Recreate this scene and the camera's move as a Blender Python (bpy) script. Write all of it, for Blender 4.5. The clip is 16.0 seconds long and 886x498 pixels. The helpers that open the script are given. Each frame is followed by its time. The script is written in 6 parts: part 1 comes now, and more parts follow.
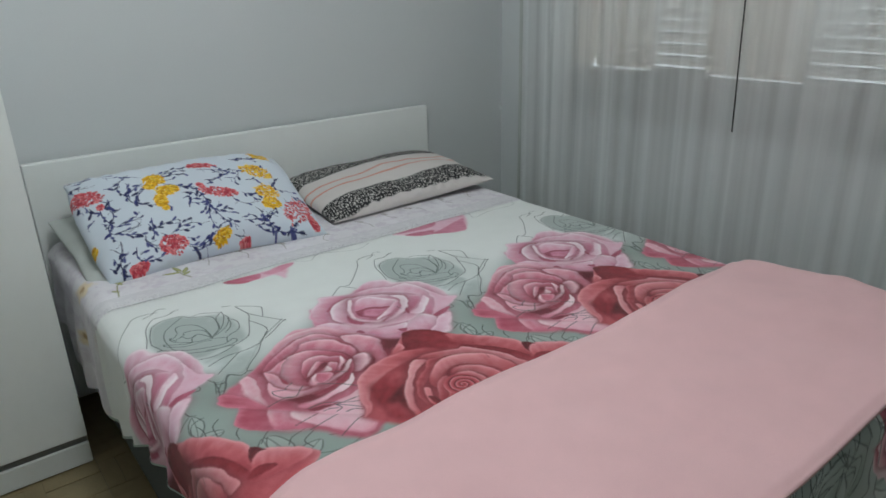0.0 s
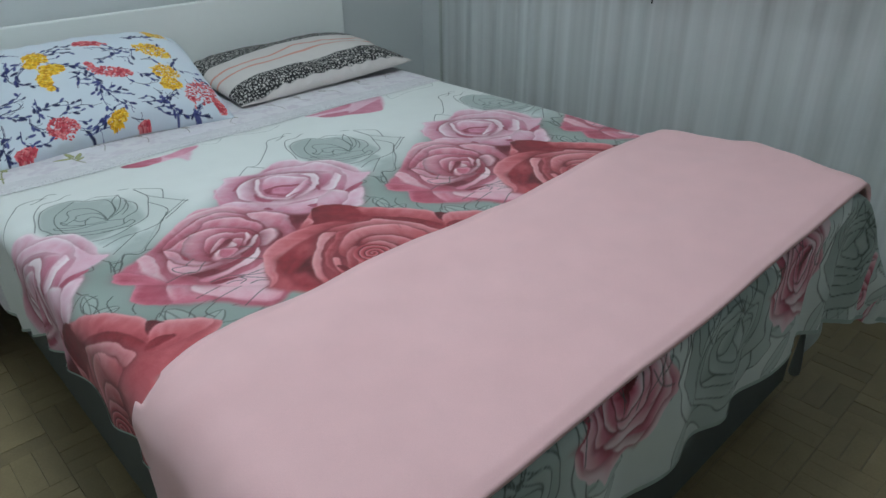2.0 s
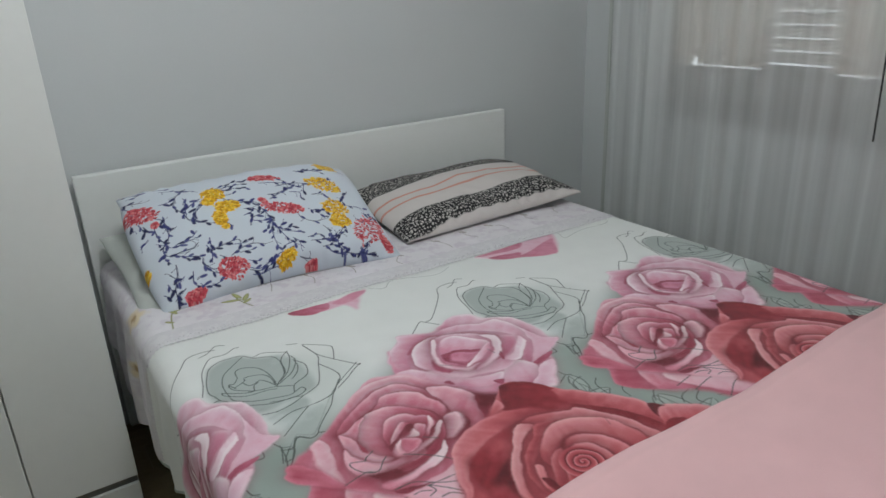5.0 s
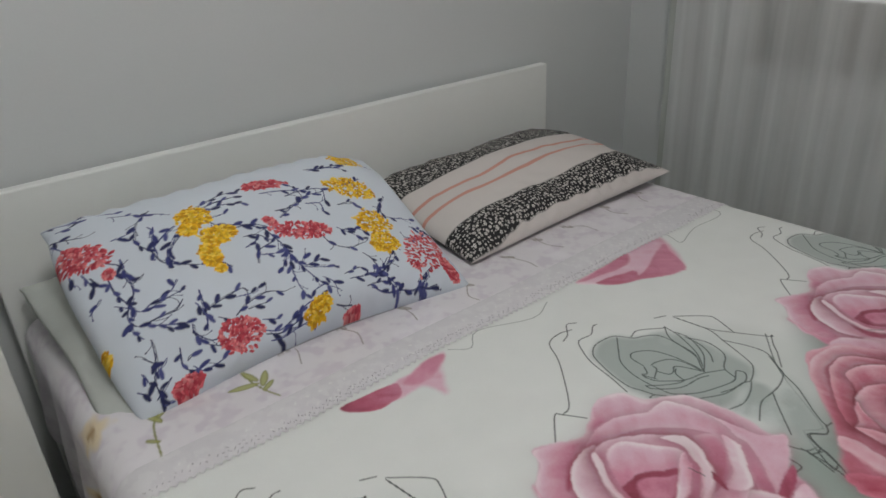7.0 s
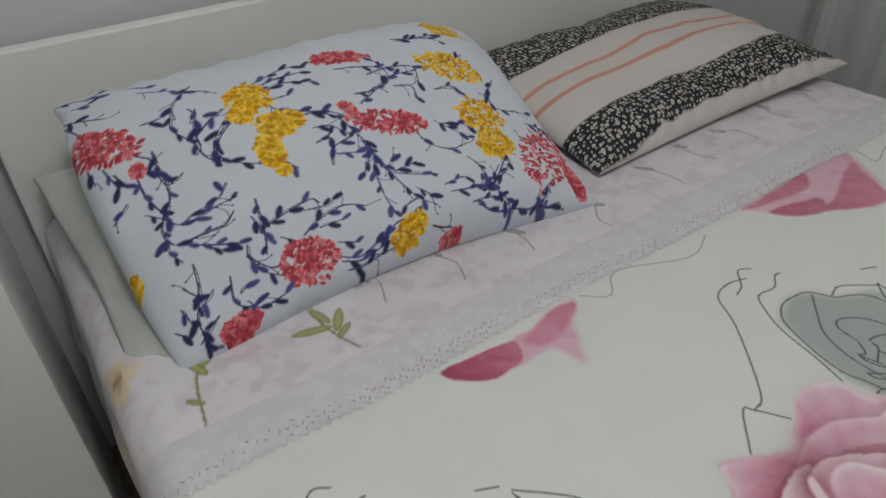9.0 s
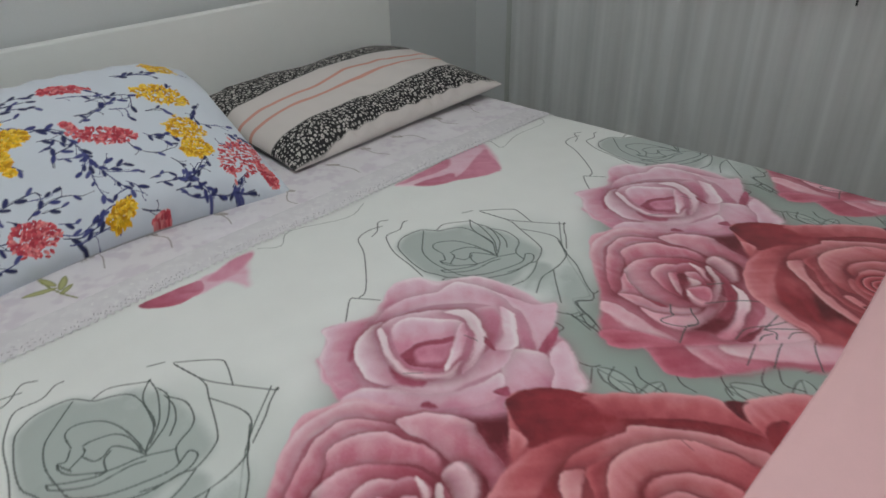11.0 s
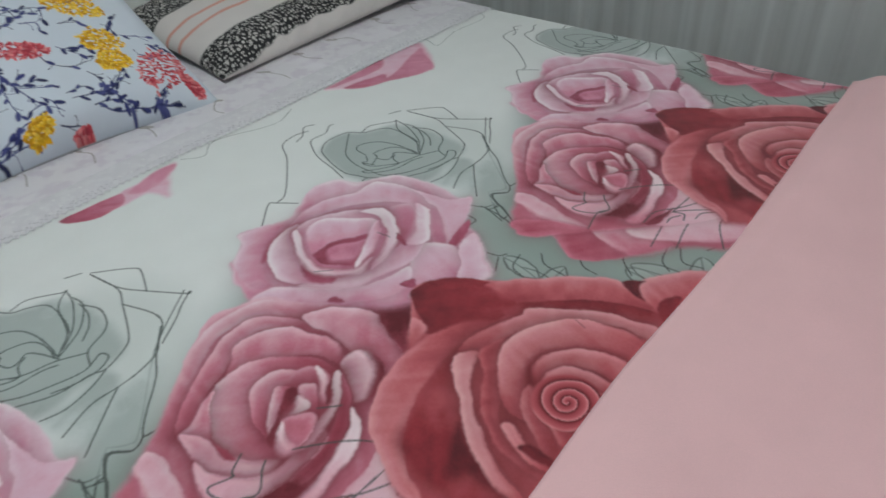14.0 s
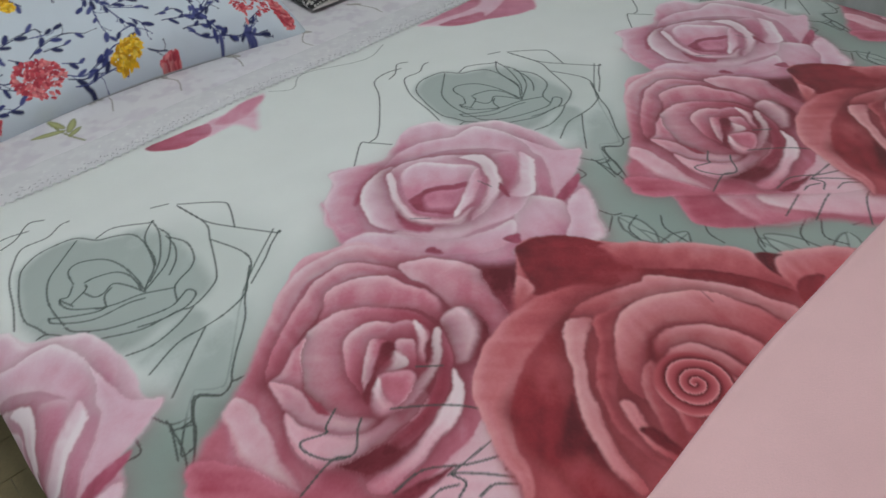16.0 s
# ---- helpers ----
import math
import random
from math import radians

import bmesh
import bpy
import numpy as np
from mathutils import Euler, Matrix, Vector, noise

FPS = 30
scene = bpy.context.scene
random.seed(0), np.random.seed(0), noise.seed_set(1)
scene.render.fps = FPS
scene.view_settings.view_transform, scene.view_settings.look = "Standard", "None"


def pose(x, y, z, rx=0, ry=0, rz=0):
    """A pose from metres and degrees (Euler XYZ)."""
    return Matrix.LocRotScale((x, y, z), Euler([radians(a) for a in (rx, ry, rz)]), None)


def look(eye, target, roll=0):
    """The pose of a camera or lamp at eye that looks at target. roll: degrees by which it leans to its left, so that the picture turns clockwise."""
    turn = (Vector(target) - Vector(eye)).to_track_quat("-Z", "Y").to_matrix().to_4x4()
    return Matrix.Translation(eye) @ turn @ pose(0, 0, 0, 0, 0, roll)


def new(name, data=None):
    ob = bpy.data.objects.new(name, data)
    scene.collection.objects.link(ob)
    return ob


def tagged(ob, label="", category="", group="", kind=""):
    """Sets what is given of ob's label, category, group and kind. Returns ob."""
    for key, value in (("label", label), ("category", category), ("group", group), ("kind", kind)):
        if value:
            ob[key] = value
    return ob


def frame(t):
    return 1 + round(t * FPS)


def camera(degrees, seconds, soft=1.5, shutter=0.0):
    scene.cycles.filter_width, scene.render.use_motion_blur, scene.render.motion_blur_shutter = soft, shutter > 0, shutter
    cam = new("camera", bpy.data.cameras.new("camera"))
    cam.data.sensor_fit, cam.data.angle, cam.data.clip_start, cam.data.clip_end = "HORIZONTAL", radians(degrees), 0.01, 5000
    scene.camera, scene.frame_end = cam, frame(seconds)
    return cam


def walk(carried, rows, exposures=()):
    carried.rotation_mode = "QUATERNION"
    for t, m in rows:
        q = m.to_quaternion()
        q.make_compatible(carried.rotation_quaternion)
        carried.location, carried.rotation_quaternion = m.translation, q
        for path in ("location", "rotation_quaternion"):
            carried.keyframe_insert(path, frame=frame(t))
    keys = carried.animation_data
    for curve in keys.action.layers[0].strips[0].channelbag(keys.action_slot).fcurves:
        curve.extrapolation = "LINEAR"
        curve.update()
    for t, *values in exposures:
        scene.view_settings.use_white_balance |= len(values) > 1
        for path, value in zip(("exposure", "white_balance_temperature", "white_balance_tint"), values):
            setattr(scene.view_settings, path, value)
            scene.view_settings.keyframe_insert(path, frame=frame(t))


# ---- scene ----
# ---- camera ----
cam = camera(65.8, 16.0, soft=1.5, shutter=0.4)
METRES, EYE, TILT, LEAN, TURN = 2.5, 1.35, -21.03, 1.43, -38.0
ROWS = [
    (0.0, 0.0, 0.0, 0.0, -0.0, 0.0, 0.0),
    (0.5, 0.0062, 0.0086, -0.0102, -1.3, -1.58, 0.7),
    (1.0, 0.014, 0.0095, -0.0215, -2.13, -4.22, 0.84),
    (1.5, 0.0217, 0.0115, -0.0301, -3.85, -6.37, 1.75),
    (2.0, 0.0235, 0.0154, -0.0358, -5.31, -7.63, 1.46),
    (2.5, 0.0192, 0.0173, -0.0243, -3.8, -5.71, 1.25),
    (3.0, 0.0101, 0.0222, -0.0061, -0.67, -1.3, 0.57),
    (3.5, 0.0015, 0.0284, 0.0038, 1.07, 0.34, -0.35),
    (4.0, -0.0105, 0.0371, 0.011, 3.28, 1.36, -1.17),
    (6.5, -0.1409, 0.277, 0.0776, 3.16, -3.67, -0.43),
    (7.0, -0.1835, 0.3364, 0.0952, -1.27, -4.61, 2.15),
    (7.5, -0.2015, 0.3765, 0.1007, -3.13, -6.78, 2.08),
    (8.0, -0.2009, 0.4248, 0.1043, -3.31, -9.03, 1.86),
    (8.5, -0.2171, 0.4581, 0.1019, -0.05, -12.22, 0.35),
    (9.0, -0.2283, 0.4639, 0.0987, 3.06, -14.35, -0.51),
    (9.5, -0.2102, 0.4466, 0.0999, -1.21, -12.81, 1.5),
    (10.0, -0.1737, 0.3997, 0.0911, -10.79, -9.5, 4.78),
    (12.5, -0.0933, 0.2492, 0.0354, -5.54, -11.92, 0.62),
    (13.0, -0.0966, 0.261, 0.0364, -5.21, -14.04, 1.99),
    (13.5, -0.0864, 0.2831, 0.0454, -6.65, -15.03, 5.39),
    (14.0, -0.0688, 0.2991, 0.0459, -10.26, -16.82, 6.01),
    (14.5, -0.0604, 0.3093, 0.0429, -12.36, -17.85, 5.42),
    (15.0, -0.0724, 0.3173, 0.0422, -9.96, -18.93, 5.46),
    (15.5, -0.086, 0.3261, 0.0406, -7.21, -20.25, 4.66),
    (16.0, -0.0923, 0.3306, 0.0379, -4.88, -20.18, 3.67),
]
EXPOSURES = [(0.0, -0.16, 6050, 2), (2.0, -0.09, 5600, -2), (3.0, -0.17, 5700, -4), (4.0, -0.14, 5900, 0), (6.5, -0.27, 6550, 9), (9.0, -0.45, 6600, 9), (10.0, -0.38, 6550, 9), (12.5, -0.21, 6150, 3), (14.0, -0.23, 6100, 3), (15.0, -0.26, 5950, 1), (16.0, -0.26, 6150, 4)]
walk(cam, [(t, pose(0, 0, EYE, TILT, LEAN, TURN) @ pose(METRES * x, METRES * y, METRES * z, 90 + pitch, roll, yaw)) for t, x, y, z, yaw, pitch, roll in ROWS], EXPOSURES)

# ---- world and lights ----
world = bpy.data.worlds.new("world")
scene.world = world
world.use_nodes = True
wt = world.node_tree
sky = wt.nodes.new("ShaderNodeTexSky")
sky.sky_type, sky.sun_disc, sky.sun_elevation, sky.sun_rotation = "NISHITA", False, radians(40), radians(100)
wt.links.new(sky.outputs[0], wt.nodes["Background"].inputs[0])
wt.nodes["Background"].inputs[1].default_value = 0.15
sun = new("sun", bpy.data.lights.new("sun", "SUN"))
sun.data.energy, sun.data.angle, sun.data.color = 1.2, radians(12), (1.0, 0.96, 0.9)
sun.matrix_world = look((6, 1, 5), (2.3, 1.2, 1.2))
room_light = new("room_light", bpy.data.lights.new("room_light", "POINT"))
room_light.data.shadow_soft_size, room_light.data.energy, room_light.data.color = 0.16, 35.0, (1.0, 0.99, 0.995)
room_light.location = (0.50, 0.97, 2.32)



# ---- materials ----
def lin(r, g, b):
    c = np.array([r, g, b]) / 255.0
    return np.where(c <= 0.04045, c / 12.92, ((c + 0.055) / 1.055) ** 2.4)


def mat(name, colour, rough=0.6, metal=0.0, vary=0.06, scale=8.0, fine=120.0, bump=0.1, bump_dist=0.002, sheen=0.0, attribute="", pieces=False):
    """A surface with broad and fine colour variation and a fine relief; attribute: a printed colour layer."""
    m = bpy.data.materials.new(name)
    m.use_nodes = True
    n, ln = m.node_tree.nodes, m.node_tree.links
    b = n["Principled BSDF"]
    b.inputs["Roughness"].default_value, b.inputs["Metallic"].default_value = rough, metal
    if sheen:
        b.inputs["Sheen Weight"].default_value, b.inputs["Sheen Roughness"].default_value = sheen, 0.6
    co = n.new("ShaderNodeTexCoord")
    broad, grain = n.new("ShaderNodeTexNoise"), n.new("ShaderNodeTexNoise")
    broad.inputs["Scale"].default_value, grain.inputs["Scale"].default_value = scale, fine
    broad.inputs["Detail"].default_value, grain.inputs["Detail"].default_value = 4.0, 3.0
    for k in (broad, grain):
        ln.new(co.outputs["Object"], k.inputs["Vector"])
    add = n.new("ShaderNodeMath")
    add.operation = "ADD"
    ln.new(broad.outputs["Fac"], add.inputs[0]), ln.new(grain.outputs["Fac"], add.inputs[1])
    rng = n.new("ShaderNodeMapRange")
    rng.inputs["From Min"].default_value, rng.inputs["From Max"].default_value = 0.5, 1.5
    rng.inputs["To Min"].default_value, rng.inputs["To Max"].default_value = 1 - vary, 1 + vary
    ln.new(add.outputs[0], rng.inputs["Value"])
    mul = n.new("ShaderNodeVectorMath")
    mul.operation = "SCALE"
    if attribute:
        src = n.new("ShaderNodeAttribute")
        src.attribute_name = attribute
        ln.new(src.outputs["Color"], mul.inputs[0])
    else:
        mul.inputs[0].default_value = tuple(colour)
    scale_out = rng.outputs["Result"]
    if pieces:
        info = n.new("ShaderNodeObjectInfo")
        r2 = n.new("ShaderNodeMapRange")
        r2.inputs["To Min"].default_value, r2.inputs["To Max"].default_value = 0.84, 1.14
        ln.new(info.outputs["Random"], r2.inputs["Value"])
        mm = n.new("ShaderNodeMath")
        mm.operation = "MULTIPLY"
        ln.new(scale_out, mm.inputs[0]), ln.new(r2.outputs["Result"], mm.inputs[1])
        scale_out = mm.outputs[0]
    ln.new(scale_out, mul.inputs["Scale"])
    ln.new(mul.outputs[0], b.inputs["Base Color"])
    bm_ = n.new("ShaderNodeBump")
    bm_.inputs["Strength"].default_value, bm_.inputs["Distance"].default_value = bump, bump_dist
    ln.new(grain.outputs["Fac"], bm_.inputs["Height"])
    ln.new(bm_.outputs[0], b.inputs["Normal"])
    return m


WALL = mat("wall_paint", lin(210, 214, 214), 0.75, vary=0.025, scale=1.6, fine=180, bump=0.15, bump_dist=0.001)
CEIL = mat("ceiling_paint", lin(238, 238, 236), 0.8, vary=0.02)
LACQUER = mat("white_lacquer", lin(240, 243, 240), 0.32, vary=0.015, scale=3, fine=40, bump=0.02)
LACQUER_DIM = mat("white_melamine_plinth", lin(226, 229, 226), 0.4, vary=0.03, scale=5, fine=60, bump=0.03)
GAP = mat("dark_gap", lin(45, 45, 42), 0.8)
BASE = mat("grey_upholstery", lin(84, 88, 86), 0.85, vary=0.1, scale=14, fine=500, bump=0.3)
TICKING = mat("mattress_ticking", lin(222, 220, 214), 0.85, vary=0.05, fine=400)
FLEECE = mat("printed_fleece", (1, 1, 1), 0.9, vary=0.035, scale=18, fine=700, bump=0.35, bump_dist=0.0015, sheen=0.15, attribute="print")
COTTON = mat("printed_cotton", (1, 1, 1), 0.8, vary=0.03, scale=25, fine=900, bump=0.2, bump_dist=0.0008, attribute="print")
LACE = mat("eyelet_lace", (1, 1, 1), 0.8, vary=0.05, scale=40, fine=600, bump=0.5, bump_dist=0.002, attribute="print")
LACE.node_tree.nodes["Principled BSDF"].inputs["Alpha"].default_value = 0.80
PINK = mat("pink_blanket_fleece", lin(237, 193, 195), 0.92, vary=0.06, scale=14, fine=650, bump=0.35, bump_dist=0.0015, sheen=0.2)
PALE = mat("pale_grey_cotton", lin(190, 195, 190), 0.85, vary=0.05, scale=20, fine=700, bump=0.2)
PARQUET = mat("oak_parquet", lin(136, 122, 90), 0.42, vary=0.16, scale=22, fine=160, bump=0.15, pieces=True)
BITUMEN = mat("parquet_joint", lin(112, 100, 74), 0.8, vary=0.1)
FRAME = mat("window_frame_paint", lin(226, 214, 198), 0.45, vary=0.04, scale=6)
# window sill and rails; also the shade strip under the wardrobe doors
DARKFRAME_AND_SHADE = mat("grey_sill_and_gap_shade", lin(120, 121, 118), 0.5, vary=0.06, scale=10)
SLAT = bpy.data.materials.new("shutter_slat")
SLAT.use_nodes = True
_n, _l = SLAT.node_tree.nodes, SLAT.node_tree.links
_p = _n["Principled BSDF"]
_p.inputs["Base Color"].default_value, _p.inputs["Roughness"].default_value = (*lin(214, 210, 204), 1), 0.5
_t, _x = _n.new("ShaderNodeBsdfTranslucent"), _n.new("ShaderNodeMixShader")
_t.inputs["Color"].default_value, _x.inputs[0].default_value = (*lin(226, 222, 216), 1), 0.65
_l.new(_p.outputs[0], _x.inputs[1]), _l.new(_t.outputs[0], _x.inputs[2]), _l.new(_x.outputs[0], _n["Material Output"].inputs[0])
DARK_LINE = mat("dark_line", lin(40, 42, 42), 0.8, vary=0.2, fine=300)

SHEER = bpy.data.materials.new("sheer_voile")
SHEER.use_nodes = True
_n, _l = SHEER.node_tree.nodes, SHEER.node_tree.links
_n.remove(_n["Principled BSDF"])
_dif, _trl, _trp = _n.new("ShaderNodeBsdfDiffuse"), _n.new("ShaderNodeBsdfTranslucent"), _n.new("ShaderNodeBsdfTransparent")
for _k in (_dif, _trl):
    _k.inputs["Color"].default_value = (*lin(240, 243, 242), 1)
_m1, _m2 = _n.new("ShaderNodeMixShader"), _n.new("ShaderNodeMixShader")
_m1.inputs[0].default_value = 0.32
_co, _wv = _n.new("ShaderNodeTexCoord"), _n.new("ShaderNodeTexNoise")
_mp = _n.new("ShaderNodeMapping")
_mp.inputs["Scale"].default_value = (1, 15, 0.12)
_wv.inputs["Scale"].default_value, _wv.inputs["Detail"].default_value = 1.0, 3.0
_mr = _n.new("ShaderNodeMapRange")
_mr.inputs["From Min"].default_value, _mr.inputs["From Max"].default_value = 0.3, 0.7
_mr.inputs["To Min"].default_value, _mr.inputs["To Max"].default_value = 0.50, 0.84
_l.new(_co.outputs["Object"], _mp.inputs["Vector"]), _l.new(_mp.outputs[0], _wv.inputs["Vector"])
_l.new(_wv.outputs["Fac"], _mr.inputs["Value"]), _l.new(_mr.outputs["Result"], _m2.inputs[0])
_l.new(_dif.outputs[0], _m1.inputs[1]), _l.new(_trl.outputs[0], _m1.inputs[2])
_l.new(_trp.outputs[0], _m2.inputs[1]), _l.new(_m1.outputs[0], _m2.inputs[2])
_l.new(_m2.outputs[0], _n["Material Output"].inputs[0])

GLASS = bpy.data.materials.new("window_glass")
GLASS.use_nodes = True
GLASS.node_tree.nodes["Principled BSDF"].inputs["Transmission Weight"].default_value = 1.0
GLASS.node_tree.nodes["Principled BSDF"].inputs["Roughness"].default_value = 0.02


# ---- mesh helpers ----
def thing(name, label, category, group="", kind=""):
    return tagged(new(name), label, category, group, kind)


def finish(name, bm, material, parent=None, label="", smooth=False):
    me = bpy.data.meshes.new(name)
    bmesh.ops.recalc_face_normals(bm, faces=bm.faces)
    bm.to_mesh(me)
    bm.free()
    me.materials.append(material)
    if smooth:
        me.shade_smooth()
    ob = new(name, me)
    ob.parent = parent
    if label:
        ob["label"] = label
    return ob


part = finish


def box(x0, x1, y0, y1, z0, z1, bevel=0.0, seg=2, bm=None):
    own = bmesh.new()
    bmesh.ops.create_cube(own, size=1.0)
    bmesh.ops.transform(own, verts=own.verts, matrix=Matrix.Translation(((x0 + x1) / 2, (y0 + y1) / 2, (z0 + z1) / 2)) @ Matrix.Diagonal((x1 - x0, y1 - y0, z1 - z0, 1)))
    if bevel:
        bmesh.ops.bevel(own, geom=own.edges[:], offset=bevel, segments=seg, affect="EDGES", profile=0.5)
    if bm is None:
        return own
    tmp = bpy.data.meshes.new("tmp")
    own.to_mesh(tmp)
    own.free()
    bm.from_mesh(tmp)
    bpy.data.meshes.remove(tmp)
    return bm


def grid_object(name, P, material, parent=None, label="", colour=None, flip=False, extra=None):
    """A smooth sheet from an array of places (rows, columns, 3), with an optional printed colour layer. extra: a second sheet joined along the rim."""
    nr, nc = P.shape[:2]
    v = P.reshape(-1, 3)
    i = np.arange(nr * nc).reshape(nr, nc)
    q = np.stack([i[:-1, :-1], i[:-1, 1:], i[1:, 1:], i[1:, :-1]], -1).reshape(-1, 4)
    if flip:
        q = q[:, ::-1]
    if extra is not None:
        v = np.concatenate([v, extra.reshape(-1, 3)])
        j = i + nr * nc
        j[0, :], j[-1, :], j[:, 0], j[:, -1] = i[0, :], i[-1, :], i[:, 0], i[:, -1]
        q2 = np.stack([j[:-1, :-1], j[1:, :-1], j[1:, 1:], j[:-1, 1:]], -1).reshape(-1, 4)
        q = np.concatenate([q, q2])
    me = bpy.data.meshes.new(name)
    me.vertices.add(len(v))
    me.vertices.foreach_set("co", np.ascontiguousarray(v, dtype=np.float32).ravel())
    me.loops.add(4 * len(q))
    me.loops.foreach_set("vertex_index", np.ascontiguousarray(q, dtype=np.int32).ravel())
    me.polygons.add(len(q))
    me.polygons.foreach_set("loop_start", np.arange(0, 4 * len(q), 4, dtype=np.int32))
    me.update(calc_edges=True)
    if colour is not None:
        at = me.attributes.new("print", "FLOAT_COLOR", "POINT")
        rgba = np.ones((len(v), 4), dtype=np.float32)
        rgba[:, :3] = colour
        at.data.foreach_set("color", rgba.ravel())
    me.shade_smooth()
    me.materials.append(material)
    ob = new(name, me)
    ob.parent = parent
    if label:
        ob["label"] = label
    return ob


TABLE = np.random.RandomState(7).rand(256, 256)


def vnoise(x, y):
    """Smooth value noise, 0 to 1, one cell a unit."""
    xi, yi = np.floor(x).astype(int), np.floor(y).astype(int)
    fx, fy = x - xi, y - yi
    fx, fy = fx * fx * (3 - 2 * fx), fy * fy * (3 - 2 * fy)
    a, b, c, d = TABLE[xi % 256, yi % 256], TABLE[(xi + 1) % 256, yi % 256], TABLE[xi % 256, (yi + 1) % 256], TABLE[(xi + 1) % 256, (yi + 1) % 256]
    return (a * (1 - fx) + b * fx) * (1 - fy) + (c * (1 - fx) + d * fx) * fy


def sm(a, b, x):
    t = np.clip((x - a) / (b - a), 0, 1)
    return t * t * (3 - 2 * t)


def lay(c, colour, w):
    """Lays a colour over the layer c with the weights w."""
    return c + (colour - c) * np.clip(w, 0, 1)[:, None]


def ramp(t, stops):
    ts = [s[0] for s in stops]
    return np.stack([np.interp(t, ts, [s[1][k] for s in stops]) for k in range(3)], -1)


# ---- the printed cloths: painters that work on cloth coordinates in metres ----
PINKS = dict(lift=0.13, deep=lin(126, 38, 56), low=lin(184, 88, 114), mid=lin(218, 146, 170), light=lin(230, 190, 206), rim=lin(246, 230, 235))
ROSES = dict(lift=0.12, deep=lin(100, 16, 30), low=lin(176, 70, 92), mid=lin(210, 122, 142), light=lin(230, 178, 192), rim=lin(244, 222, 227))
REDS = dict(lift=0.08, deep=lin(84, 14, 24), low=lin(150, 40, 52), mid=lin(194, 94, 102), light=lin(216, 138, 144), rim=lin(230, 172, 176))
GREYS = dict(lift=0.0, deep=lin(148, 160, 155), low=lin(174, 184, 180), mid=lin(176, 186, 182), light=lin(206, 213, 210), rim=lin(232, 235, 232))
SAGE, SAGE_LIGHT, SAGE_DEEP = lin(152, 166, 159), lin(178, 190, 184), lin(120, 135, 127)
INK, CLOTH = lin(66, 76, 72), lin(232, 235, 232)


def near(U, V, cx, cy, r):
    return np.nonzero((np.abs(U - cx) < r) & (np.abs(V - cy) < r))[0]


